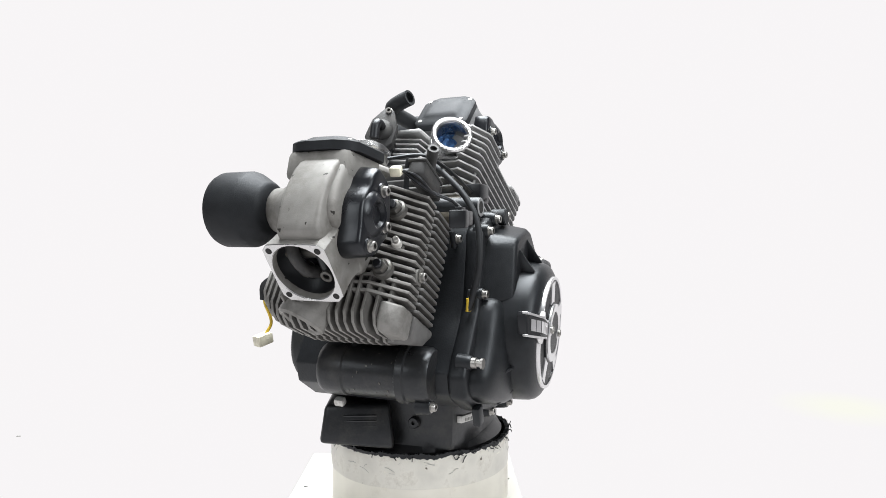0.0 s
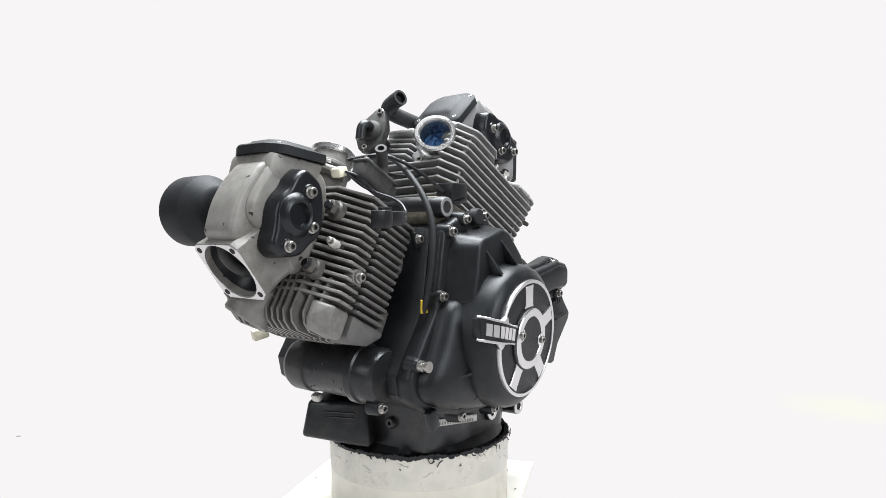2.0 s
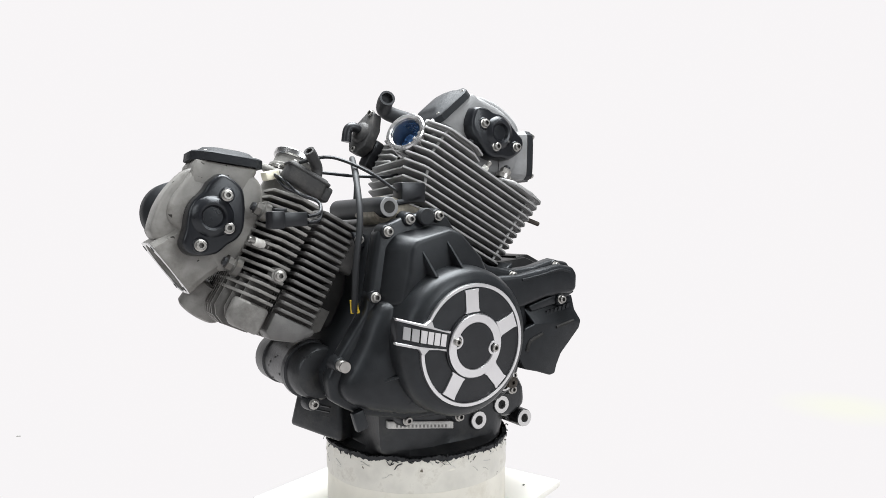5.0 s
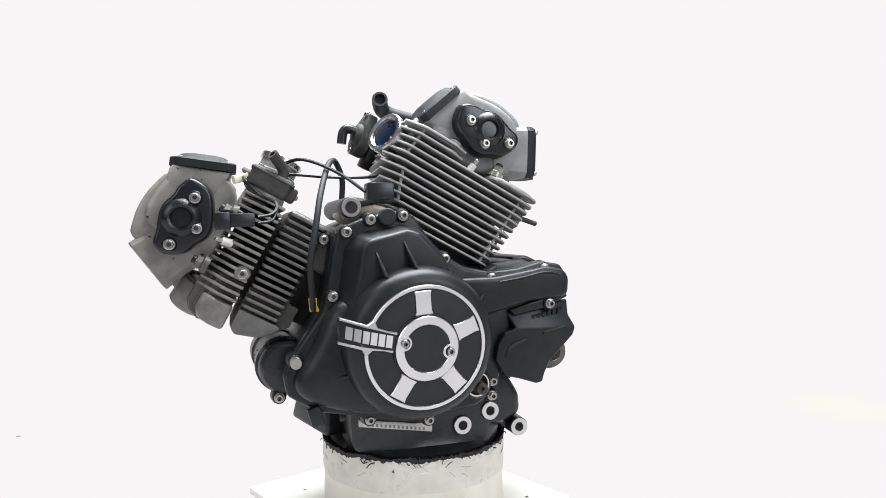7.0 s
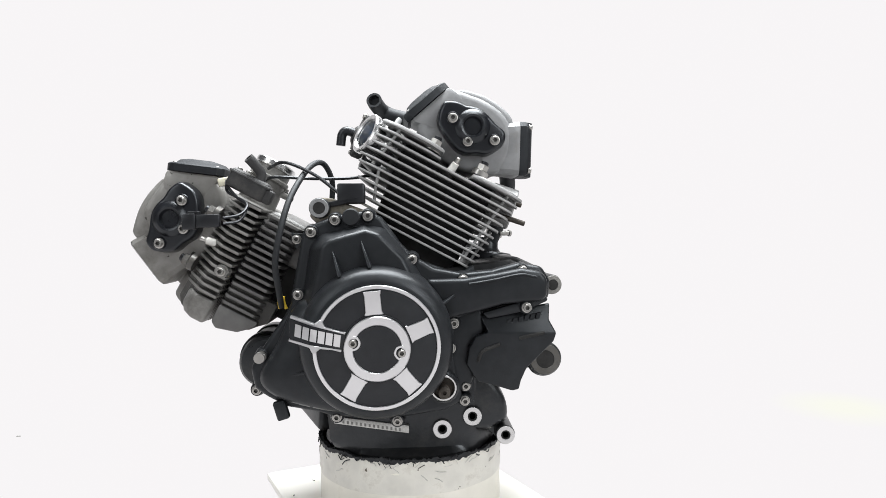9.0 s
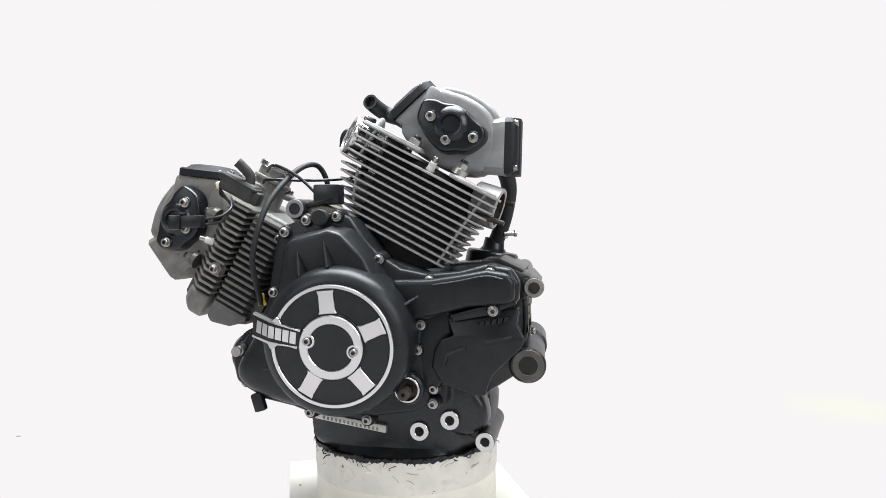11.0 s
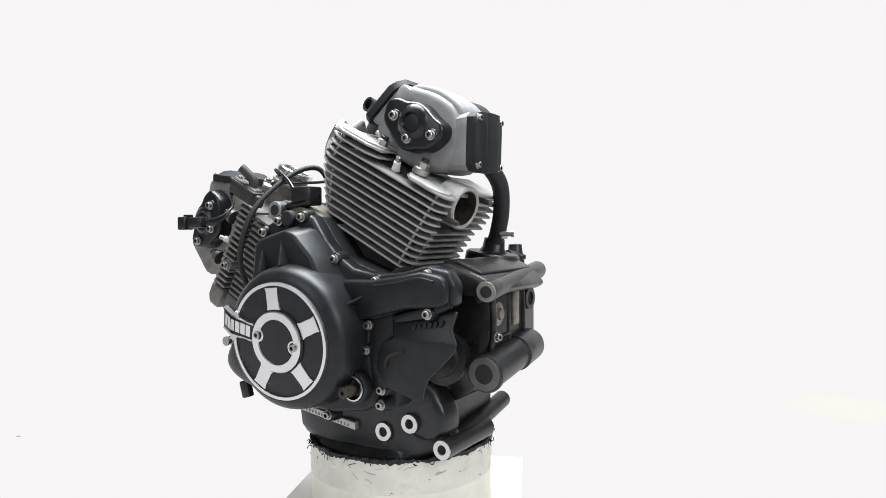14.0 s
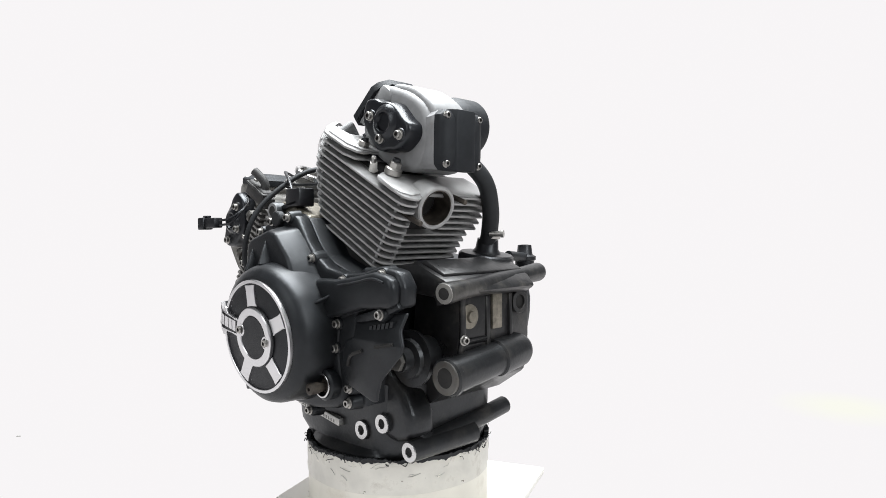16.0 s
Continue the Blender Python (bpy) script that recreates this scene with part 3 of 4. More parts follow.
part("sump_plug", lathe((-0.112, -0.074, -0.297), (-1, 0, 0), [(0, 10), (12, 9), (14, 7.5), (14, 3), (10, 2.5)], 20), OILY, sump)
part("alloy_tab", block((-0.191, 0.015, -0.256), (0.012, 0.016, 0.012), ((1, 0, 0.4), (0, 1, 0), (-0.4, 0, 1)), 0.003), STAMP, engine, "chipped bare alloy tab under the starter")

# lower frame lugs with bright bushes
for x, y, z, y1 in ((0.0562, -0.1431, -0.3078, -0.10), (0.103, -0.1416, -0.2893, -0.08), (0.1555, -0.1355, -0.3214, 0.0)):
    lug = part("frame_lug", lathe((x, y1, z), (0, -1, 0), [(0, 17), ((y1 - y) * 1000 - 1, 15), ((y1 - y) * 1000 - 0.5, 5)], 28), OILY, engine)
    part("bush", ring_of((x, y, z), (0, -1, 0), -6, 1.5, 7, 14.5, 28), MACHINED, lug, "bright machined bush")
    # A dark disc just inside the bush paints the hole's shade.
    part("shaded_bore", lathe((x, y, z), (0, -1, 0), [(-5, 7), (-0.5, 7), (-0.5, 1)], 20), CORE, lug)
part("lug_web", prism([(95, -272), (118, -262), (148, -296), (166, -312), (164, -330), (146, -332), (112, -312)], -0.112, -0.085, bevel=0.006), OILY, engine)
part("rear_lug_bar", hose([(0.152, -0.11, -0.320), (0.147, 0.0, -0.310), (0.140, 0.098, -0.300)], 0.0145, 18, 4), OILY, engine)

# flank of the case behind the sprocket, running down to the lugs
part("case_flank", prism([(70, -196), (104, -210), (140, -240), (158, -268), (160, -300), (128, -316), (70, -312)], -0.085, -0.135, bevel=0.012, segments=3, grow=0.06), OILY, engine)
# rear of the case: deck, cross tube, pivot tube
part("rear_deck", prism([(60, -60), (165, -48), (222, -70), (238, -88), (222, -98), (150, -92), (60, -90)], -0.128, 0.06, bevel=0.006), WORN, engine, "scuffed rear deck of the case")
tube = part("cross_tube", lathe((0.2295, -0.137, -0.0875), (-0.118, 1, 0.064), [(0, 8), (0, 14.5), (4, 15.5), (40, 13.8), (200, 13.8), (250, 15.5), (256, 14.5), (256, 5)], 28), WORN, engine, "scuffed rear mounting tube")
part("worn_face", ring_of((0.2295, -0.137, -0.0875), (0.118, -1, -0.064), -3, 1, 8, 14.5, 32), HEAD, tube, "chipped bare metal face")
# Dark disc near the tube's mouth, as the shade within.
part("shaded_bore", lathe((0.2297, -0.1385, -0.0876), (0.118, -1, -0.064), [(-1, 8.2), (0.6, 8.2), (0.6, 1)], 24), CORE, tube)
part("chipped_ear", prism([(206, -92), (214, -74), (222, -74), (222, -100), (212, -106)], -0.134, -0.124, bevel=0.002), WORN, tube)
pivot = part("pivot_tube", lathe((0.2190, -0.124, -0.2065), (-0.02, 1, 0.115), [(0, 14), (0, 25), (3, 28), (9, 28), (11, 26), (108, 25), (110, 28), (166, 26.5), (174, 23), (177, 16)], 36), OILY, engine, "oily black swingarm pivot tube")
part("bush", ring_of((0.2199, -0.126, -0.2055), (0, -1, 0), -8, 1.5, 14, 24, 32), NUT, pivot, "bare worn pivot bush")
# Shade inside the pivot is a dark disc behind its bush.
part("shaded_bore", lathe((0.2199, -0.1262, -0.2055), (0, -1, 0), [(-1, 14.2), (0.9, 14.2), (0.9, 1)], 24), CORE, pivot)
part("rear_wall", prism([(120, -88), (212, -93), (212, -170), (205, -225), (150, -262), (100, -262)], -0.088, 0.075, bevel=0.006), WORN, engine, "scuffed oily rear wall of the case")
part("inspection_plug", lathe((0.211, -0.069, -0.1265), (1, 0, 0), [(0, 18), (4, 18), (5, 15), (6, 9), (10, 8), (10, 2)], 28), STAINED, engine)
part("wall_rib", prism([(196, -98), (214, -98), (216, -176), (206, -200), (196, -200)], -0.032, -0.022, bevel=0.003), WORN, engine)
part("wall_rib", prism([(196, -160), (217, -158), (217, -164), (206, -172), (196, -172)], -0.075, -0.030, bevel=0.003), WORN, engine)
part("data_plate", block((0.214, -0.009, -0.122), (0.006, 0.022, 0.055), bevel=0.0015), STAINED, engine)
part("rear_bore", ring_of((0.211, 0.046, -0.1135), (1, 0, 0), -2, 6, 11, 18, 28), WORN, engine)
part("bore_shade", lathe((0.212, 0.046, -0.1135), (1, 0, 0), [(0, 11.2), (1, 11.2), (1, 1)], 24), CORE, engine)
part("filler_cap", lathe((0.1346, 0.165, -0.075), (0, 0, 1), [(0, 17), (18, 17), (20, 20), (26, 20), (28, 16), (30, 14), (46, 12), (47, 4)], 24), PLASTIC, engine, "black oil filler cap")
for z in (-0.175, -0.208):
    part("cable_eye", ring_of((-0.165, 0.08, z), (-1, -0.3, 0), -3, 4, 7, 10, 24), MACHINED, engine)
part("right_cover", prism(smooth_outline([(-130, -70), (-90, -30), (0, -45), (90, -68), (158, -80), (172, -140), (140, -220), (40, -262), (-90, -258), (-135, -232), (-148, -190), (-135, -130)], 3), 0.06, 0.14, bevel=0.014, segments=3), CASE, engine)
bolt((0.222, -0.0897, -0.1576), (1, -0.2, 0))
# cast ledge and raised edges on the deck and the rear wall
part("deck_ledge", prism([(150, -46), (176, -44), (214, -62), (210, -70), (172, -54), (150, -56)], -0.12, 0.055, bevel=0.003), WORN, engine)
part("wall_rib", prism([(196, -98), (216, -98), (218, -172), (208, -192), (196, -192)], 0.020, 0.027, bevel=0.002), WORN, engine)
part("wall_rib", hose([(0.212, -0.083, -0.100), (0.214, -0.084, -0.150), (0.209, -0.086, -0.186)], 0.005, 10, 4), WORN, engine)

# starter motor under the front cylinder
starter = part("starter_motor", lathe((-0.211, -0.150, -0.200), (-0.07, 1, 0.02), [(0, 20), (2, 34), (8, 38), (34, 39), (36, 42), (46, 42), (48, 38), (52, 36.5), (126, 36), (128, 38.5), (158, 38), (166, 34), (170, 26), (173, 12)], 40), OILY, engine, "oily black starter motor")

rng = random.Random(21)
bm = bmesh.new()
for i in range(26):
    y, w = rng.uniform(-0.10, 0.0), rng.uniform(1.6, 4.2)
    c = Vector((-0.2115 - (y + 0.15) * 0.07, y, -0.2 + (y + 0.15) * 0.02)) + Vector((math.cos(w), 0, math.sin(w))) * 0.0362
    block(c, (rng.uniform(0.001, 0.0045), rng.uniform(0.001, 0.003), 0.0006), ((-math.sin(w), rng.uniform(-0.4, 0.4), math.cos(w)), (0, 1, 0), (math.cos(w), 0, math.sin(w))), 0.0, bm=bm)
part("scuffs", bm, NUT, starter, "small bare scuffs in the paint", kind="stuff")


# ---- cylinders ----
def fin_stack_rear():
    # The core is coloured dark to put shade behind the rear fins.
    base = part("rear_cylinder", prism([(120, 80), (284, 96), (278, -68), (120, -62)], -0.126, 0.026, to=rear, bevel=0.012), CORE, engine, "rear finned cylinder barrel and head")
    def slab(name, pts, s0, s1, mat, soft=0.0012):
        bm = bmesh.new()
        loft(bm, [[rear(h, r, y) for r, y in pts] for h in (s0, s1)])
        bmesh.ops.recalc_face_normals(bm, faces=bm.faces)
        made = part(name, soften(bm, soft, 2), mat, base)
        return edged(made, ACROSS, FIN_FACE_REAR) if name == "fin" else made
    for k in range(13):
        s = 0.157 + 0.0115 * k
        left = 0.146 - 0.044 * (max(0, 8 - k) / 8) ** 1.6 - 0.0025 * max(0, k - 8)
        right = -0.086 - 0.0020 * k
        low = -0.147 - 0.0008 * k - 0.006 * max(0, k - 4) / 8
        vee = [(left - 0.030, low), (left - 0.022, low + 0.003), (left + 0.004, low + 0.024), (left + 0.002, low + 0.031)]
        if k >= 7:
            vee += [(0.100, low + 0.038), (0.098, -0.055), (left - 0.012, -0.044)]
        else:
            vee += [(left, -0.08)]
        vee += [(left - 0.006, 0.012), (left - 0.03, 0.032)]
        far = 0.034 if k >= 6 else 0.020
        exh = [(right + 0.03, far + 0.010), (right + 0.012, far), (right + 0.014, -0.05)]
        if k >= 6:
            exh += [(-0.062, -0.058), (-0.062, -0.126)]
        exh += [(right + 0.014, -0.116), (right, low + 0.024), (right + 0.003, low + 0.010), (right + 0.009, low + 0.003), (right + 0.020, low)]
        pts = vee + exh
        if k < 11:
            slab("fin", pts, s - 0.0019, s + 0.0019, FINS_REAR)
        else:
            cut = 0.034
            slab("fin", [(cut, low + 0.012), (cut + 0.02, low), *vee, (cut, 0.032)], s - 0.0019, s + 0.0019, FINS_REAR)
            if k == 11:
                slab("fin", [(-0.022, low + 0.014), (-0.022, 0.036), *exh, (-0.04, low)], s - 0.0019, s + 0.0019, FINS_REAR)
    slab("head_deck", [(0.036, -0.14), (0.06, -0.154), (0.108, -0.155), (0.116, -0.151), (0.140, -0.130), (0.137, -0.123), (0.104, -0.118), (0.1, -0.055), (0.136, -0.044), (0.134, 0.01), (0.11, 0.03), (0.036, 0.03)], 0.292, 0.300, FINS_REAR, 0.0025)
    slab("head_deck", [(-0.02, -0.14), (-0.034, -0.159), (-0.074, -0.162), (-0.090, -0.157), (-0.099, -0.143), (-0.09, -0.118), (-0.092, 0.026), (-0.07, 0.043), (-0.02, 0.038)], 0.281, 0.288, FINS_REAR, 0.0025)
    part("tie_rib", hose([rear(0.158, -0.066, -0.1405), rear(0.22, -0.074, -0.1445), rear(0.282, -0.083, -0.145)], 0.0024, 8, 3), FINS_REAR, base)
    part("tie_rib", hose([rear(0.249, 0.116, -0.147), rear(0.272, 0.112, -0.1485), rear(0.295, 0.108, -0.15)], 0.0024, 8, 3), FINS_REAR, base)
    part("tie_rib", hose([rear(0.180, 0.094, -0.142), rear(0.205, 0.103, -0.1435), rear(0.230, 0.110, -0.145)], 0.0024, 8, 3), FINS_REAR, base)
    part("tie_rib", hose([rear(0.158, -0.079, -0.120), rear(0.19, -0.083, -0.122), rear(0.222, -0.088, -0.124)], 0.0024, 8, 3), FINS_REAR, base)
    return base


def fin_stack_front():
    # Dark core colour paints the shade between the front fins.
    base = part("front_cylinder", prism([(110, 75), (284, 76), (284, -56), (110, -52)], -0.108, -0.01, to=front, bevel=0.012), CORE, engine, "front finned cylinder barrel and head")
    for k in range(15):
        r = -0.057 + 0.0104 * k
        for name_s, out in (("head", [(0.234, -0.153), (0.262, -0.153), (0.294, -0.112), (0.294, 0.0), (0.262, 0.032), (0.234, 0.032)]),
                            ("barrel", [(0.166, -0.140), (0.172, -0.152), (0.222, -0.152), (0.226, -0.146), (0.226, 0.026), (0.222, 0.032), (0.172, 0.032), (0.166, 0.02)])):
            bm = bmesh.new()
            loft(bm, [[front(s, r + h, y) for s, y in out] for h in (-0.0023, 0.0023)])
            bmesh.ops.recalc_face_normals(bm, faces=bm.faces)
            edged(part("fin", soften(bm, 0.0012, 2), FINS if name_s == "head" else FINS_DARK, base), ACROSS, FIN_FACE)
    for k in range(17):
        y = -0.1336 + 0.0112 * k
        far = max(0.0, y + 0.01) / 0.055
        near = max(0.0, -0.108 - y) / 0.03
        d = 0.026 * far * far
        e = 0.026 * near + 0.012 * far * far
        b = 0.006 * near
        for out in ([(0.236, -0.03), (0.294 - e, -0.03), (0.296 - e, -0.086 + d + b), (0.288 - e, -0.098 + d + b), (0.274 - e, -0.105 + d + b), (0.236, -0.103 + d + b)], [(0.15, -0.03), (0.226, -0.03), (0.226, -0.094 + d + b), (0.220, -0.100 + d + b), (0.206, -0.099 + d + b), (0.175, -0.088 + d + b), (0.15, -0.06)]):
            bm = bmesh.new()
            loft(bm, [[front(s, r, y + h) for s, r in out] for h in (-0.0023, 0.0023)])
            bmesh.ops.recalc_face_normals(bm, faces=bm.faces)
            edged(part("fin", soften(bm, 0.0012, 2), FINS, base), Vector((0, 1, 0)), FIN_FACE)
    bm = bmesh.new()
    loft(bm, [[front(sv, r, y) for sv, y in ((0.234, -0.152), (0.264 - d, -0.152), (0.280 - d, -0.134), (0.280 - d, -0.124), (0.234, -0.124))] for r, d in ((-0.064, 0.0), (-0.088, 0.0), (-0.101, 0.008))])
    bmesh.ops.recalc_face_normals(bm, faces=bm.faces)
    part("corner_block", soften(bm, 0.005, 3), FINS, base)
    part("barrel_base", prism([(118, 30), (120, 88), (150, 97), (226, 97), (228, 60), (200, 30)], -0.128, 0.01, to=front, bevel=0.010, segments=3), FINS_DARK, base)
    part("corner_block", prism([(164, -63), (226, -63), (226, -92), (216, -99), (184, -90), (162, -70)], -0.150, -0.112, to=front, bevel=0.005), FINS_DARK, base)
    return base


rear_cyl = fin_stack_rear()
front_cyl = fin_stack_front()


def along(to, s, r, y):
    """A direction in engine space."""
    return (to(s, r, y) - to(0, 0, 0)).normalized()


def camhead(to, is_rear):
    """The cam housing with its covers, in the cylinder's own space."""
    metal = HEAD_CLEAN if is_rear else HEAD
    # housing
    line = smooth_outline([(296, 66), (316, 92), (352, 88), (392, 66), (400, 40), (403, 8), (396, -26), (372, -52), (336, -62), (306, -52), (288, -10), (288, 36)] if is_rear else [(296, 66), (316, 92), (352, 88), (392, 66), (400, 40), (403, 8), (393, -12), (368, -20), (332, -32), (302, -44), (288, -10), (288, 36)], 3)
    housing = part("cam_housing", prism(line, -0.108, -0.014 if is_rear else -0.034, to=to, bevel=0.013, segments=4), metal, engine, "grey painted cast cam housing")
    part("arch", prism(smooth_outline([(350, 78), (396, 64), (408, 36), (411, 8), (404, -30), (388, -44), (360, -40)] if is_rear else [(350, 80), (396, 66), (409, 38), (413, 8), (410, -18), (402, -40), (380, -36), (350, 0)], 3), -0.100, -0.030 if is_rear else -0.044, to=to, bevel=0.016, segments=3), metal, housing)
    # intake side cover
    def lid(c, t, n, half, mat, name, dome):
        t3, n3 = along(to, t[0], t[1], 0), along(to, n[0], n[1], 0)
        c3 = to(c[0], c[1], -0.066)
        yv = Vector((0, 1, 0))
        def plate(u, v, h):
            return c3 + t3 * u + yv * v + n3 * h
        a, b = half
        out = [(-a, -b * 0.8), (-a * 0.8, -b), (a * 0.55, -b), (a * 0.8, -b * 0.85), (a, -b * 0.5), (a, b * 0.5), (a * 0.8, b * 0.85), (a * 0.55, b), (-a * 0.8, b), (-a, b * 0.8)]
        bm = bmesh.new()
        rings = [[plate(u * k, v * k, h) for u, v in out] for h, k in ((-0.004, 1.0), (0.007, 1.0), (0.009, 0.96), (0.010, 0.8), (0.010 + dome * 0.7, 0.66), (0.010 + dome, 0.45))]
        loft(bm, rings)
        made = part(name, bm, mat, engine, "black valve cover")
        for u in (-0.74, 0.66):
            for v in (-0.78, 0.78):
                bolt(plate(a * u, b * v, 0.0062), n3, 0.6)
        return made, plate
    collar = prism([(322, 60), (318, 106), (396, 76), (390, 40)], -0.110, -0.022, to=to, bevel=0.008) if is_rear else prism([(324, 60), (322, 106), (402, 76), (394, 40)], -0.109, -0.023, to=to, bevel=0.008)
    part("intake_collar", collar, metal, housing)
    lid((0.357, 0.094) if is_rear else (0.363, 0.0935), (0.93, -0.36), (0.36, 0.93), (0.044, 0.048) if is_rear else (0.046, 0.047), GLOSSY, "valve_cover", 0.008)
    # exhaust side neck
    t2, n2 = (0.897, 0.441), (0.441, -0.897)
    t3, n3 = along(to, *t2, 0), along(to, *n2, 0)
    c3 = to(0.362, -0.069, -0.066) if is_rear else to(0.361, -0.065, -0.066)
    yv = Vector((0, 1, 0))
    def at_port(u, v, h):
        return c3 + t3 * u + yv * v + n3 * h
    a = 0.0435 if is_rear else 0.0418
    sq = []
    for qx, qy in ((1, 1), (-1, 1), (-1, -1), (1, -1)):
        a0 = math.atan2(qy, qx)
        for j in range(8):
            w = a0 + (j - 3.5) * math.pi / 16
            k = min(1 / abs(math.cos(w)), 1 / abs(math.sin(w)), 1.27) * a
            sq.append((k * math.cos(w), k * math.sin(w)))
    bm = bmesh.new()
    if is_rear:
        loft(bm, [[at_port(u * k, v * k, h) for u, v in sq] for h, k in ((-0.06, 1.0), (-0.03, 0.93), (-0.012, 0.96), (-0.001, 1.0), (0.0, 0.99))])
        part("port_neck", bm, metal, housing)
        out = [(u, v) for u, v in sq]
        bm = bmesh.new()
        loft(bm, [[at_port(u * k, v * k, h) for u, v in out] for h, k in ((0, 1.0), (0.009, 1.0), (0.013, 0.97), (0.017, 0.88), (0.020, 0.7), (0.021, 0.4))])
        lidr = part("exhaust_valve_cover", bm, GLOSSY, engine, "black ribbed square valve cover with four bolts")
        bm = bmesh.new()
        loft(bm, [[at_port(u, v * k, h) for u, v in ((-0.0435, -0.021), (0.0435, -0.021), (0.0435, 0.021), (-0.0435, 0.021))] for h, k in ((0.010, 1.4), (0.016, 1.2), (0.0225, 0.9), (0.0235, 0.5))])
        bmesh.ops.recalc_face_normals(bm, faces=bm.faces)
        part("ridge", soften(bm, 0.002, 2), GLOSSY, lidr)
        for u in (-0.034, 0.034):
            for v in (-0.034, 0.034):
                bolt(at_port(u, v, 0.0145), n3, 0.8)
    else:
        hole = [(0.0392 * math.cos(math.atan2(v, u)), 0.0392 * math.sin(math.atan2(v, u))) for u, v in sq]
        rings = [[at_port(u * k, v * k, h) for u, v in sq] for h, k in ((-0.052, 1.0), (-0.03, 0.95), (-0.01, 0.97), (0.0, 1.0), (0.003, 0.99))]
        rings += [[at_port(u * k, v * k, h) for u, v in hole] for h, k in ((0.003, 1.02), (0.0, 1.0), (-0.006, 0.99))]
        loft(bm, rings, True, False)
        neck = part("port_neck", bm, metal, housing, "open square port neck")
        bm = bmesh.new()
        loft(bm, [[at_port(u, v, 0.0032) for u, v in sq], [at_port(u * 0.99, v * 0.99, 0.0044) for u, v in sq], [at_port(u * 1.03, v * 1.03, 0.0044) for u, v in hole], [at_port(u, v, 0.0032) for u, v in hole]], True, False)
        part("gasket_face", bm, MACHINED, neck, "bright machined gasket face")
        for u in (-0.0325, 0.0325):
            for v in (-0.0325, 0.0325):
                # Dark disc on the face, as the shade in a threaded hole.
                part("shaded_thread_hole", lathe(at_port(u, v, 0.004), n3, [(-1, 4), (0.9, 4), (0.9, 1)], 14), CORE, neck)
        # A shallow bowl, coloured black to put in the deep chamber's shade.
        bm = bmesh.new()
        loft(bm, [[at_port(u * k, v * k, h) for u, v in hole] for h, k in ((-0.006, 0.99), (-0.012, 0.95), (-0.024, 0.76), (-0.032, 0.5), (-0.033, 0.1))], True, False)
        cavity = part("cavity", bm, PLASTIC, neck, "oily rocker chamber, coloured black for its depth of shade")
        part("rocker", hose([at_port(0.026, 0.016, -0.016), at_port(0.012, 0.012, -0.009), at_port(-0.008, 0.006, -0.012), at_port(-0.020, 0.000, -0.024)], 0.0075, 14, 5), DUSTY, cavity)
        part("rocker_shaft", lathe(at_port(0.010, -0.032, -0.024), (0, 1, 0), [(0, 7), (64, 7)], 18), NUT, cavity)
        part("rocker_arm", block(at_port(-0.002, -0.015, -0.022), (0.038, 0.011, 0.016), (t3, yv, n3), 0.005, 3), OILY, cavity)
        part("adjuster", ring_of(at_port(-0.018, -0.016, -0.022), n3, 0, 10, 4, 8, 20), NUT, cavity)
        part("valve_spring", ring_of(at_port(-0.016, 0.016, -0.030), n3, 0, 12, 6, 9, 24), NUT, cavity)
    # cam end cover
    line = smooth_outline([(358, 70), (368, 67), (375, 52), (376, 38), (381, 23), (381, 7), (373, -16), (369, -33), (357, -40), (343, -37), (326, -26), (319, -10), (311, 4), (311, 22), (325, 52), (338, 66)], 3)
    endc = part("cam_end_cover", prism(line, -0.100, -0.134, to=to, bevel=0.005, segments=3, grow=0.06), CAMLID, engine, "glossy black cam end cover with three bolts")
    part("seat", prism([(350 + (a - 350) * 0.93, 14 + (b - 14) * 0.93) for a, b in line], -0.09, -0.118, to=to), metal, housing)
    c = to(0.352, 0.014, -0.128)
    part("dish", lathe(c, (0, -1, 0), [(0, 30), (6, 27), (10, 22), (12, 18), (11, 15), (5, 12), (5, 2)], 36), CAMLID, endc)
    for s, r in ((0.349, 0.047), (0.328, 0.010), (0.349, -0.026)):
        part("boss", lathe(to(s, r, -0.128), (0, -1, 0), [(0, 12), (7, 10), (8, 9)], 20), CAMLID, endc)
        bolt(to(s, r, -0.1355), size=1.05)
    # belt pulley neck and cup
    neck = part("belt_neck", lathe(to(0.358, 0.018, -0.05), (0, 1, 0), [(0, 40), (24, 33), (36, 28), (80, 27)], 36), metal, housing)
    part("pulley_cup", lathe(to(*((0.360, 0.016, -0.020) if is_rear else (0.369, 0.014, 0.0))), (0, 1, 0), [(-2, 22), (-1, 30), (3, 34), (22, 45.5), (26, 47), (64, 47), (69, 45), (71, 40), (71, 5)], 48), GLOSSY, engine, "black round belt pulley cup")
    # spark plug
    p, dirv = to(0.275, 0.012, -0.128), (along(to, 0.9, -0.1, -0.35))
    plug = part("spark_plug", lathe(p, dirv, [(0, 7), (3, 7), (5, 6.2), (16, 5.6), (17, 3.6), (25, 3.6), (26, 2)], 16), CERAMIC, engine, "white ceramic spark plug")
    part("hexagon", lathe(p, dirv, [(-8, 11), (-2, 11), (-1, 9), (2, 8.5)], 6), NUT, plug)
    part("terminal", lathe(p, dirv, [(16.5, 4), (25, 4), (26.5, 2.5)], 14), STEEL, plug)
    for s, r in ((0.296, 0.052), (0.296, -0.030)):
        up = along(to, 1, 0, 0)
        nut = part("head_nut", lathe(to(s, r, -0.128), up, [(-6, 13), (2, 13), (3, 11), (4, 10)], 24), STEEL if is_rear else NUT, engine, "worn flanged head nut")
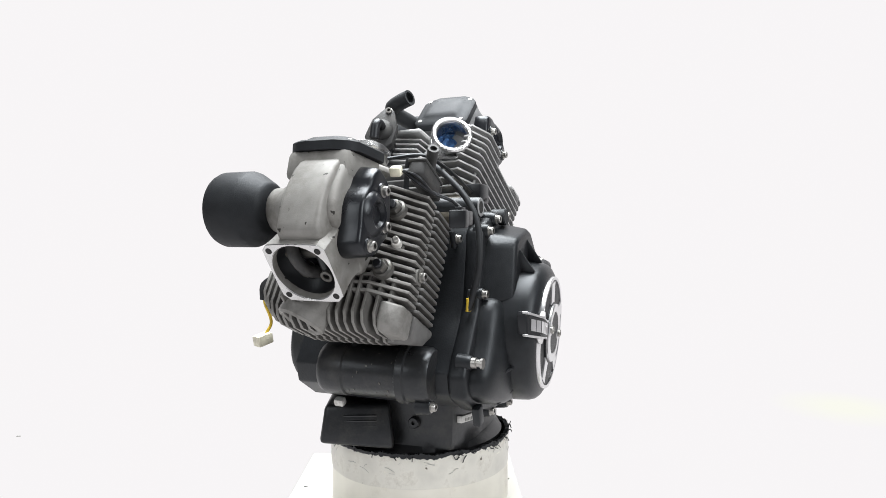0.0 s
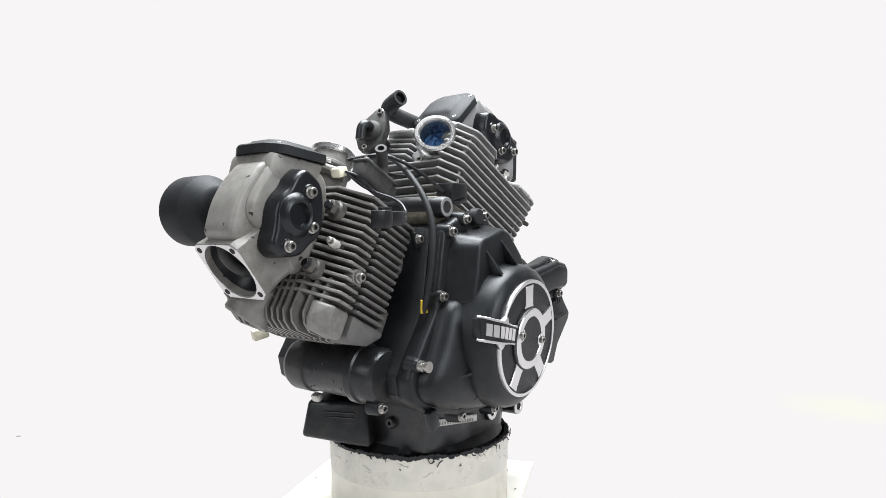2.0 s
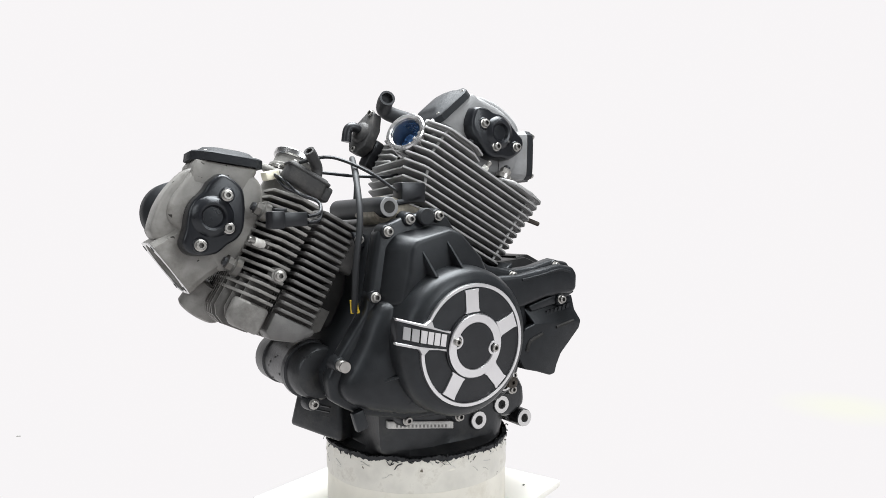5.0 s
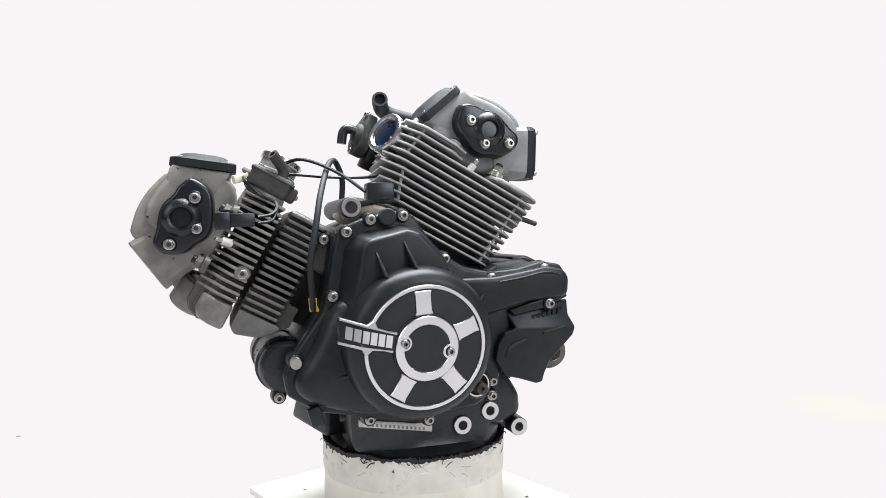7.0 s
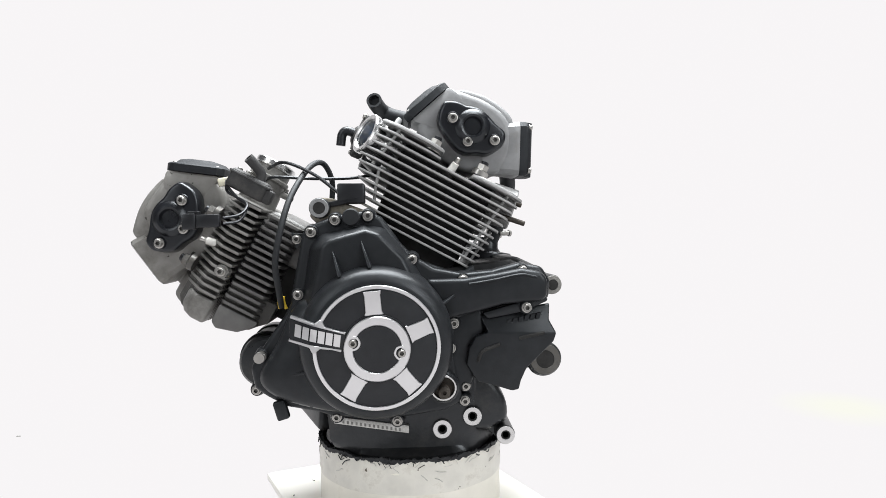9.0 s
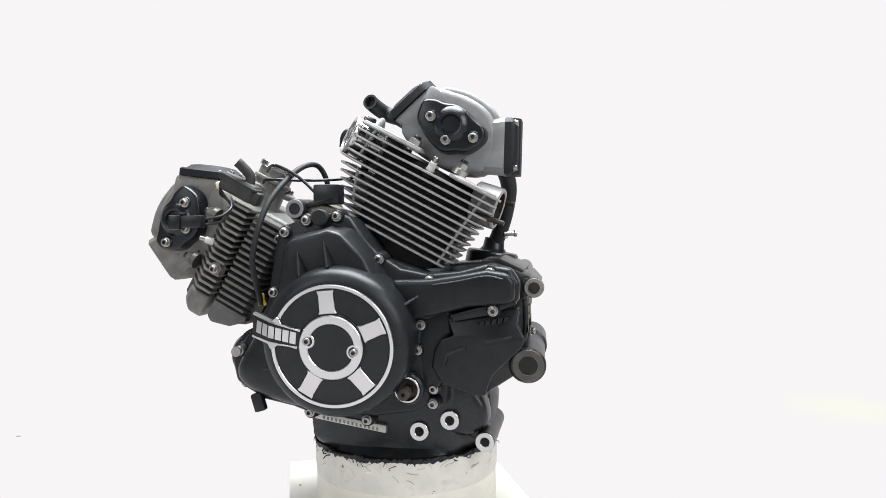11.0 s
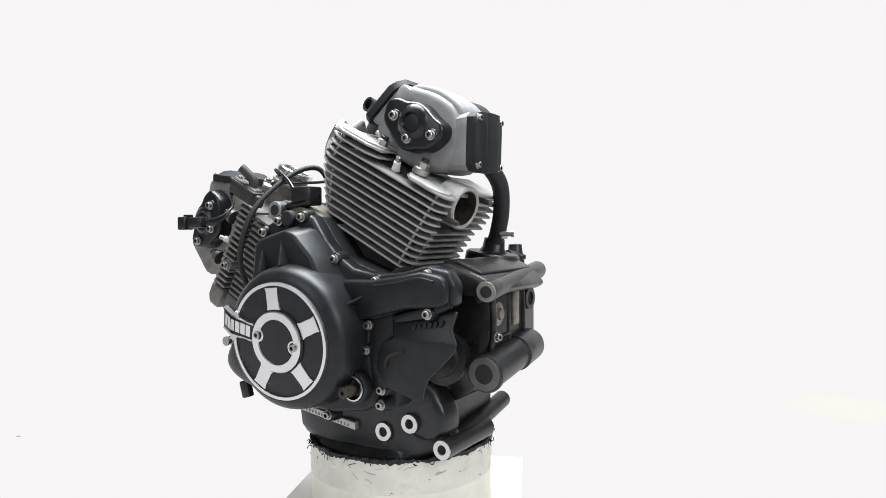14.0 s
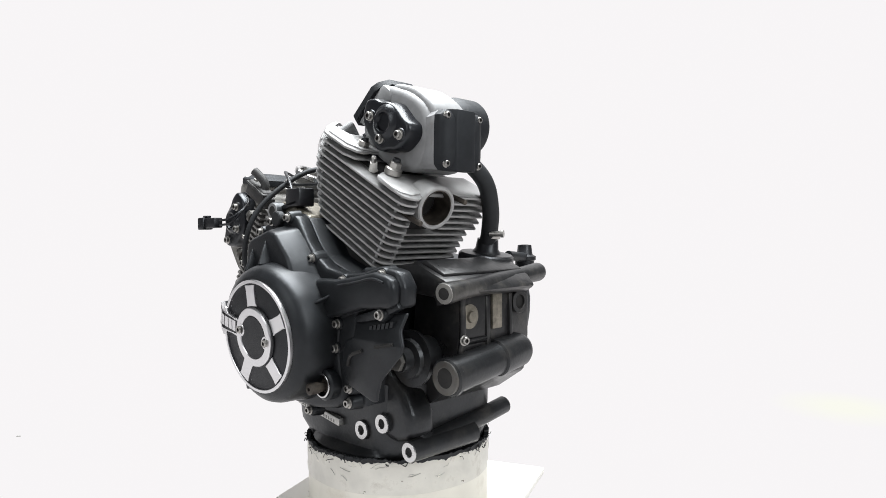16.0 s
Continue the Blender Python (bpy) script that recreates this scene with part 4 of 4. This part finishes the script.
        part("hexagon", lathe(to(s, r, -0.128), up, [(3, 9.5), (12, 9.5), (13, 8), (13, 5)], 6), STEEL if is_rear else NUT, nut)
        part("stud_end", lathe(to(s, r, -0.128), up, [(10, 6), (17, 6), (18, 5), (18, 1)], 14), PLASTIC, nut)
    # intake stub
    c = to(0.267, 0.116, -0.093 if is_rear else -0.05)
    ax = along(to, 0.02, 0.87, -0.46 if is_rear else 0.1)
    part("intake_tower", lathe(c, ax, [(-50, 34), (-20, 31), (-4, 30)], 32), FINS_REAR if is_rear else FINS, housing)
    stub = part("intake_stub", ring_of(c, ax, -10, 44, 24, 29, 44, 0.002), MACHINED if is_rear else FINS, engine, "machined aluminium intake stub")
    part("lip", ring_of(c, ax, 36, 47, 24.5, 33, 44, 0.002), MACHINED, stub)
    part("groove_ring", ring_of(c, ax, 14, 22, 26, 33, 44, 0.002), MACHINED if is_rear else FINS, stub)
    part("flange", block(c + ax * 0.004, (0.09, 0.05, 0.010), (along(to, 0.7, 0, -0.7), along(to, 0.7, 0, 0.7), ax), 0.004), metal, stub)
    for k in (-1, 1):
        bolt(c + ax * 0.009 + along(to, 0.7, 0, -0.7) * 0.038 * k, ax, 0.95)
    if is_rear:
        bm = lathe(c, ax, [(8, 24), (14, 21), (10, 16), (17, 11), (12, 6), (15, 2)], 22)
        for v in bm.verts:
            v.co += Vector((noise.noise(v.co * 160), noise.noise(v.co * 160 + Vector((9, 0, 0))), noise.noise(v.co * 160 + Vector((0, 7, 0))))) * 0.006
        part("rag", bm, CLOTH, stub, "crumpled blue rag in the intake", sharp=20)
    else:
        # The intake's inner shade is painted as a dark disc.
        part("shaded_bore", lathe(c, ax, [(6, 24.5), (7, 24), (7, 3)], 28), CORE, stub)
    return housing


camhead(rear, True)
camhead(front, False)

# rear exhaust port
ec = rear(0.268, -0.085, -0.092)
eax = along(rear, 0.16, -1, -0.1)
ex = part("exhaust_port", ring_of(ec, eax, -20, 22, 26, 33, 40, 0.002), FINS_REAR, rear_cyl, "open exhaust port")
part("liner", ring_of(ec, eax, -18, 21, 25.2, 26.2, 40, 0.0002), RUST, ex)
# Dark disc closes the port and stands for its inner shade.
part("shaded_bore", lathe(ec, eax, [(-19, 25.2), (-18, 25), (-18, 3)], 32), CORE, ex)
for v in ((0.288, -0.116, -0.055), (0.256, -0.122, -0.137)):
    e = rear(*v)
    part("stud", lathe(e - eax * 0.04, eax, [(0, 4), (44, 4), (45, 3)], 12), RUST, engine)


# front exhaust port
fe, fax = front(0.288, -0.080, -0.034), along(front, 0.08, -1, 0.28)
exf = part("exhaust_port", ring_of(fe, fax, -24, 25, 25, 31.5, 40, 0.003), FINS, front_cyl, "open front exhaust port")
# The front port's depth is a dark disc, shade put into colour.
part("shaded_bore", lathe(fe, fax, [(-19, 25.2), (4, 25), (4, 3)], 32), CORE, exf)
for k in (-1, 0, 1):
    part("fin", block(fe + along(front, 1, 0.42, 0) * 0.030 + Vector((0, 0.013 * k, 0)) + fax * 0.004, (0.02, 0.0035, 0.03), (along(front, 1, 0.42, 0), (0, 1, 0), fax), 0.001), FINS, exf)


# ---- hoses, wires and small fittings ----
elbow = part("breather_elbow", hose([(-0.049, -0.036, 0.2155), (-0.045, -0.018, 0.2105), (-0.036, 0.002, 0.2035), (-0.020, 0.004, 0.196), (0.008, -0.004, 0.188), (0.030, -0.010, 0.182)], 0.0130, 18, 6, hollow=0.72), RUBBER, engine, "black rubber breather elbow with an open mouth")
sd, sn = Vector((0.36, 0.0, 0.93)).normalized(), Vector((-0.93, -0.32, 0.36))
sn = (sn - sd * sn.dot(sd)).normalized()
sd = Vector((0.404, -0.165, 0.9)).normalized()
sn = (sn - sd * sn.dot(sd)).normalized()
sw = sd.cross(sn)
VC = Vector((-0.0775, 0.001, 0.160))
valve = part("air_valve", lathe(VC - sn * 0.010, sn, [(0, 19), (12, 19), (17, 17), (20, 13), (21, 4)], 32), DUSTY, engine, "dark grey plastic air valve with two pipe stubs")
bm = bmesh.new()
loft(bm, [[VC + sd * a + sw * b + sn * h for a, b in ((-0.036, -0.010), (-0.036, 0.010), (-0.018, 0.024), (0.014, 0.022), (0.040, 0.008), (0.040, -0.008), (0.014, -0.022), (-0.018, -0.024))] for h in (-0.016, 0.003)])
bmesh.ops.recalc_face_normals(bm, faces=bm.faces)
part("flange", soften(bm, 0.003, 2), DUSTY, valve)
bolt(VC - sd * 0.030, sn, 0.8)
part("stub", hose([(-0.082, -0.001, 0.164), (-0.096, -0.003, 0.169), (-0.105, -0.002, 0.163), (-0.108, -0.001, 0.144)], 0.0080, 14, 5), PLASTIC, valve)
bolt(VC + sd * 0.036, sn, 0.9)
part("foot", block((-0.060, 0.004, 0.126), (0.05, 0.022, 0.02), (sd, sd.cross(sn), sn), 0.004), PLASTIC, valve)

# coil cap on the front head
ca, cr = along(front, 1, 0, 0), along(front, 0, 1, 0)
cc = front(0.270, 0.114, -0.144)
cap = part("coil_cap", block(cc, (0.062, 0.024, 0.030), (ca, (0, 1, 0), cr), 0.006, 3), DUSTY, engine, "dark grey rubber coil cap with a short pipe")
part("flange", block(cc + cr * 0.009, (0.066, 0.027, 0.005), (ca, (0, 1, 0), cr), 0.003), DUSTY, cap)
part("end_lug", block(cc - ca * 0.034 + cr * -0.003, (0.014, 0.020, 0.022), (ca, (0, 1, 0), cr), 0.004), DUSTY, cap)
part("pipe", hose([cc + ca * 0.016 + cr * 0.036 + Vector((0, -0.012, 0)), cc + ca * 0.008 + cr * 0.033 + Vector((0, -0.008, 0)), cc - ca * 0.008 + cr * 0.024, cc - ca * 0.014 + cr * 0.008], 0.0078, 16, 5, hollow=0.6), DUSTY, cap)
bolt(cc + cr * 0.013 + ca * 0.022, cr, 0.7)

# frame lug between the cylinders
lugt = part("frame_lug", lathe((-0.1231, -0.184, 0.0314), (0, 1, 0), [(0, 8), (0, 14), (3, 15), (30, 15.5), (180, 16)], 32), CASE, engine)
part("worn_face", ring_of((-0.1231, -0.184, 0.0314), (0, -1, 0), -3, 1, 8.5, 14, 32), HEAD_CLEAN, lugt, "bare worn metal lug face")
# Dark disc in the lug's mouth, painted as shade.
part("shaded_bore", lathe((-0.1231, -0.1845, 0.0314), (0, -1, 0), [(-1, 8.6), (0.6, 8.6), (0.6, 1)], 20), CORE, lugt)
part("web", prism([(-140, 20), (-125, 48), (-105, 46), (-40, 22), (-35, 0), (-120, 0)], -0.168, -0.10, bevel=0.004), STAINED, lugt, "scuffed bare case casting")
part("blind_plug", lathe((-0.0755, -0.198, 0.0175), (0, -1, 0), [(0, 12.5), (9, 12.5), (10.5, 11), (10.5, 2)], 28), RUBBER, cover, "black rubber plug")

sensor = part("crank_sensor", block((-0.078, -0.160, 0.053), (0.040, 0.03, 0.030), bevel=0.003), PLASTIC, engine, "black boxed crank sensor")
part("plate", block((-0.094, -0.165, 0.040), (0.06, 0.02, 0.008), ((0.95, 0, 0.2), (0, 1, 0), (-0.2, 0, 0.95)), 0.002), PLASTIC, sensor)
part("cable", hose([(-0.215, -0.08, 0.098), (-0.19, -0.115, 0.104), (-0.165, -0.13, 0.098), (-0.13, -0.145, 0.080), (-0.098, -0.16, 0.055)], 0.0026, 8, 6), PLASTIC, engine, "thin black cable")
part("cable", hose([(-0.218, -0.09, 0.078), (-0.2, -0.11, 0.082), (-0.14, -0.10, 0.080), (-0.08, -0.09, 0.082), (-0.04, -0.08, 0.090)], 0.0026, 8, 6), PLASTIC, engine, "thin black cable")
loom = part("wire_loom", hose([(-0.118, -0.060, 0.040), (-0.117, -0.062, 0.080), (-0.130, -0.075, 0.1065), (-0.146, -0.115, 0.096), (-0.164, -0.17, 0.052), (-0.174, -0.197, 0.008), (-0.183, -0.203, -0.045), (-0.180, -0.192, -0.09), (-0.178, -0.184, -0.112)], 0.0045, 12, 7), RUBBER, engine, "black sleeved wire loom")
for dx in (-0.0035, 0.0035):
    part("sleeve", hose([(-0.179 + dx, -0.186, -0.096), (-0.178 + dx, -0.185, -0.106), (-0.176 + dx * 1.3, -0.184, -0.114)], 0.0024, 8, 4), YELLOW, loom, "yellow wire end")

plugc = part("connector", block((-0.272, -0.214, 0.013), (0.032, 0.017, 0.018), ((1, 0.12, 0.03), (-0.12, 1, 0), (0, 0, 1)), 0.002), PLASTIC, engine, "black cable connector hanging on two wires")
part("collar", block((-0.296, -0.2175, 0.012), (0.018, 0.021, 0.022), ((1, 0.12, 0.03), (-0.12, 1, 0), (0, 0, 1)), 0.0025), PLASTIC, plugc)
part("latch", block((-0.290, -0.217, 0.0245), (0.016, 0.008, 0.004), bevel=0.001), PLASTIC, plugc)
for dz in (-0.004, 0.004):
    part("cable", hose([(-0.252, -0.212, 0.013 + dz), (-0.232, -0.200, 0.018 + dz), (-0.226, -0.182, 0.036), (-0.245, -0.160, 0.048), (-0.262, -0.15, 0.062 + dz), (-0.268, -0.13, 0.075)], 0.0022, 8, 6), PLASTIC, plugc)
part("small_connector", block((-0.2718, -0.122, 0.0745), (0.022, 0.014, 0.012), ((1, 0.3, 0.25), (-0.3, 1, 0), (-0.25, 0, 1)), 0.002), CREAM, engine, "cream nylon connector")
dang = part("hanging_wire", hose([(-0.194, 0.148, -0.100), (-0.190, 0.150, -0.115), (-0.178, 0.150, -0.136), (-0.175, 0.151, -0.150), (-0.184, 0.156, -0.166)], 0.0025, 10, 6), YELLOW, engine, "yellow wire hanging with a cream connector")
part("sleeve", hose([(-0.24, 0.03, -0.06), (-0.215, 0.10, -0.070), (-0.197, 0.145, -0.084), (-0.194, 0.150, -0.108)], 0.0055, 10, 5), RUBBER, dang)
part("connector", block((-0.186, 0.158, -0.172), (0.026, 0.022, 0.018), ((0.9, -0.4, 0.25), (0.4, 0.9, 0), (-0.25, 0, 1)), 0.003), CREAM, dang)

# barrel bracket, starter bolts, drain lever
brk = part("barrel_bracket", prism([(-168, -4), (-150, -6), (-150, -24), (-160, -28)], -0.16, -0.152, bevel=0.001), CASE, engine)
bolt((-0.1591, -0.161, -0.014), size=0.95)
bolt(front(0.245, -0.018, -0.156), size=1.0)
part("stud_boss", lathe(front(0.245, -0.018, -0.14), (0, -1, 0), [(0, 12), (14, 10)], 20), FINS, front_cyl)
part("drain_lever", block((-0.1776, -0.198, -0.258), (0.018, 0.012, 0.028), ((1, 0, 0.3), (0, 1, 0), (-0.3, 0, 1)), 0.003), CASE, engine)
part("side_stud", lathe((-0.2049, -0.198, -0.18), (0, -1, 0), [(0, 8), (8, 7.5), (9, 5.5), (14, 5.5), (15, 7.5), (18, 7.5)], 20), STEEL, engine, "bright stepped stud")

# breather hose behind the rear cylinder
bh = part("breather_hose", hose([(0.150, -0.036, 0.118), (0.173, -0.022, 0.100), (0.181, 0.006, 0.070), (0.174, 0.026, 0.030), (0.163, 0.036, -0.004), (0.155, 0.040, -0.022)], 0.0135, 18, 7), RUBBER, engine, "black rubber breather hose")
clampd = Vector((0.3, 0.0, 0.95)).normalized()
part("hose_clamp", ring_of((0.162, 0.042, -0.008), clampd, -5, 5, 13.5, 15.5, 28), STEEL, bh, "steel worm clamp")
part("clamp_screw", lathe((0.170, 0.028, -0.008), (0.9, 0.4, 0), [(0, 4.5), (18, 4.5), (19, 6), (23, 6)], 12), STEEL, bh)
part("breather_base", lathe((0.146, 0.044, -0.062), (0.15, 0, 1), [(0, 46), (20, 45), (23, 42), (24, 24), (30, 19), (46, 17)], 32), PLASTIC, engine, "black breather fitting")
part("dip_bar", hose([(0.150, 0.1, -0.045), (0.142, 0.15, -0.05), (0.137, 0.165, -0.052)], 0.008, 12, 4), CASE, engine)

def motions():
    for ob, z in ((board, 0.0), (drum, 0.04), (engine, EYE + BASE)):
        walk(ob, [(t, pose(0, 0, z, 0, 0, a)) for t, a in TURN])


motions()
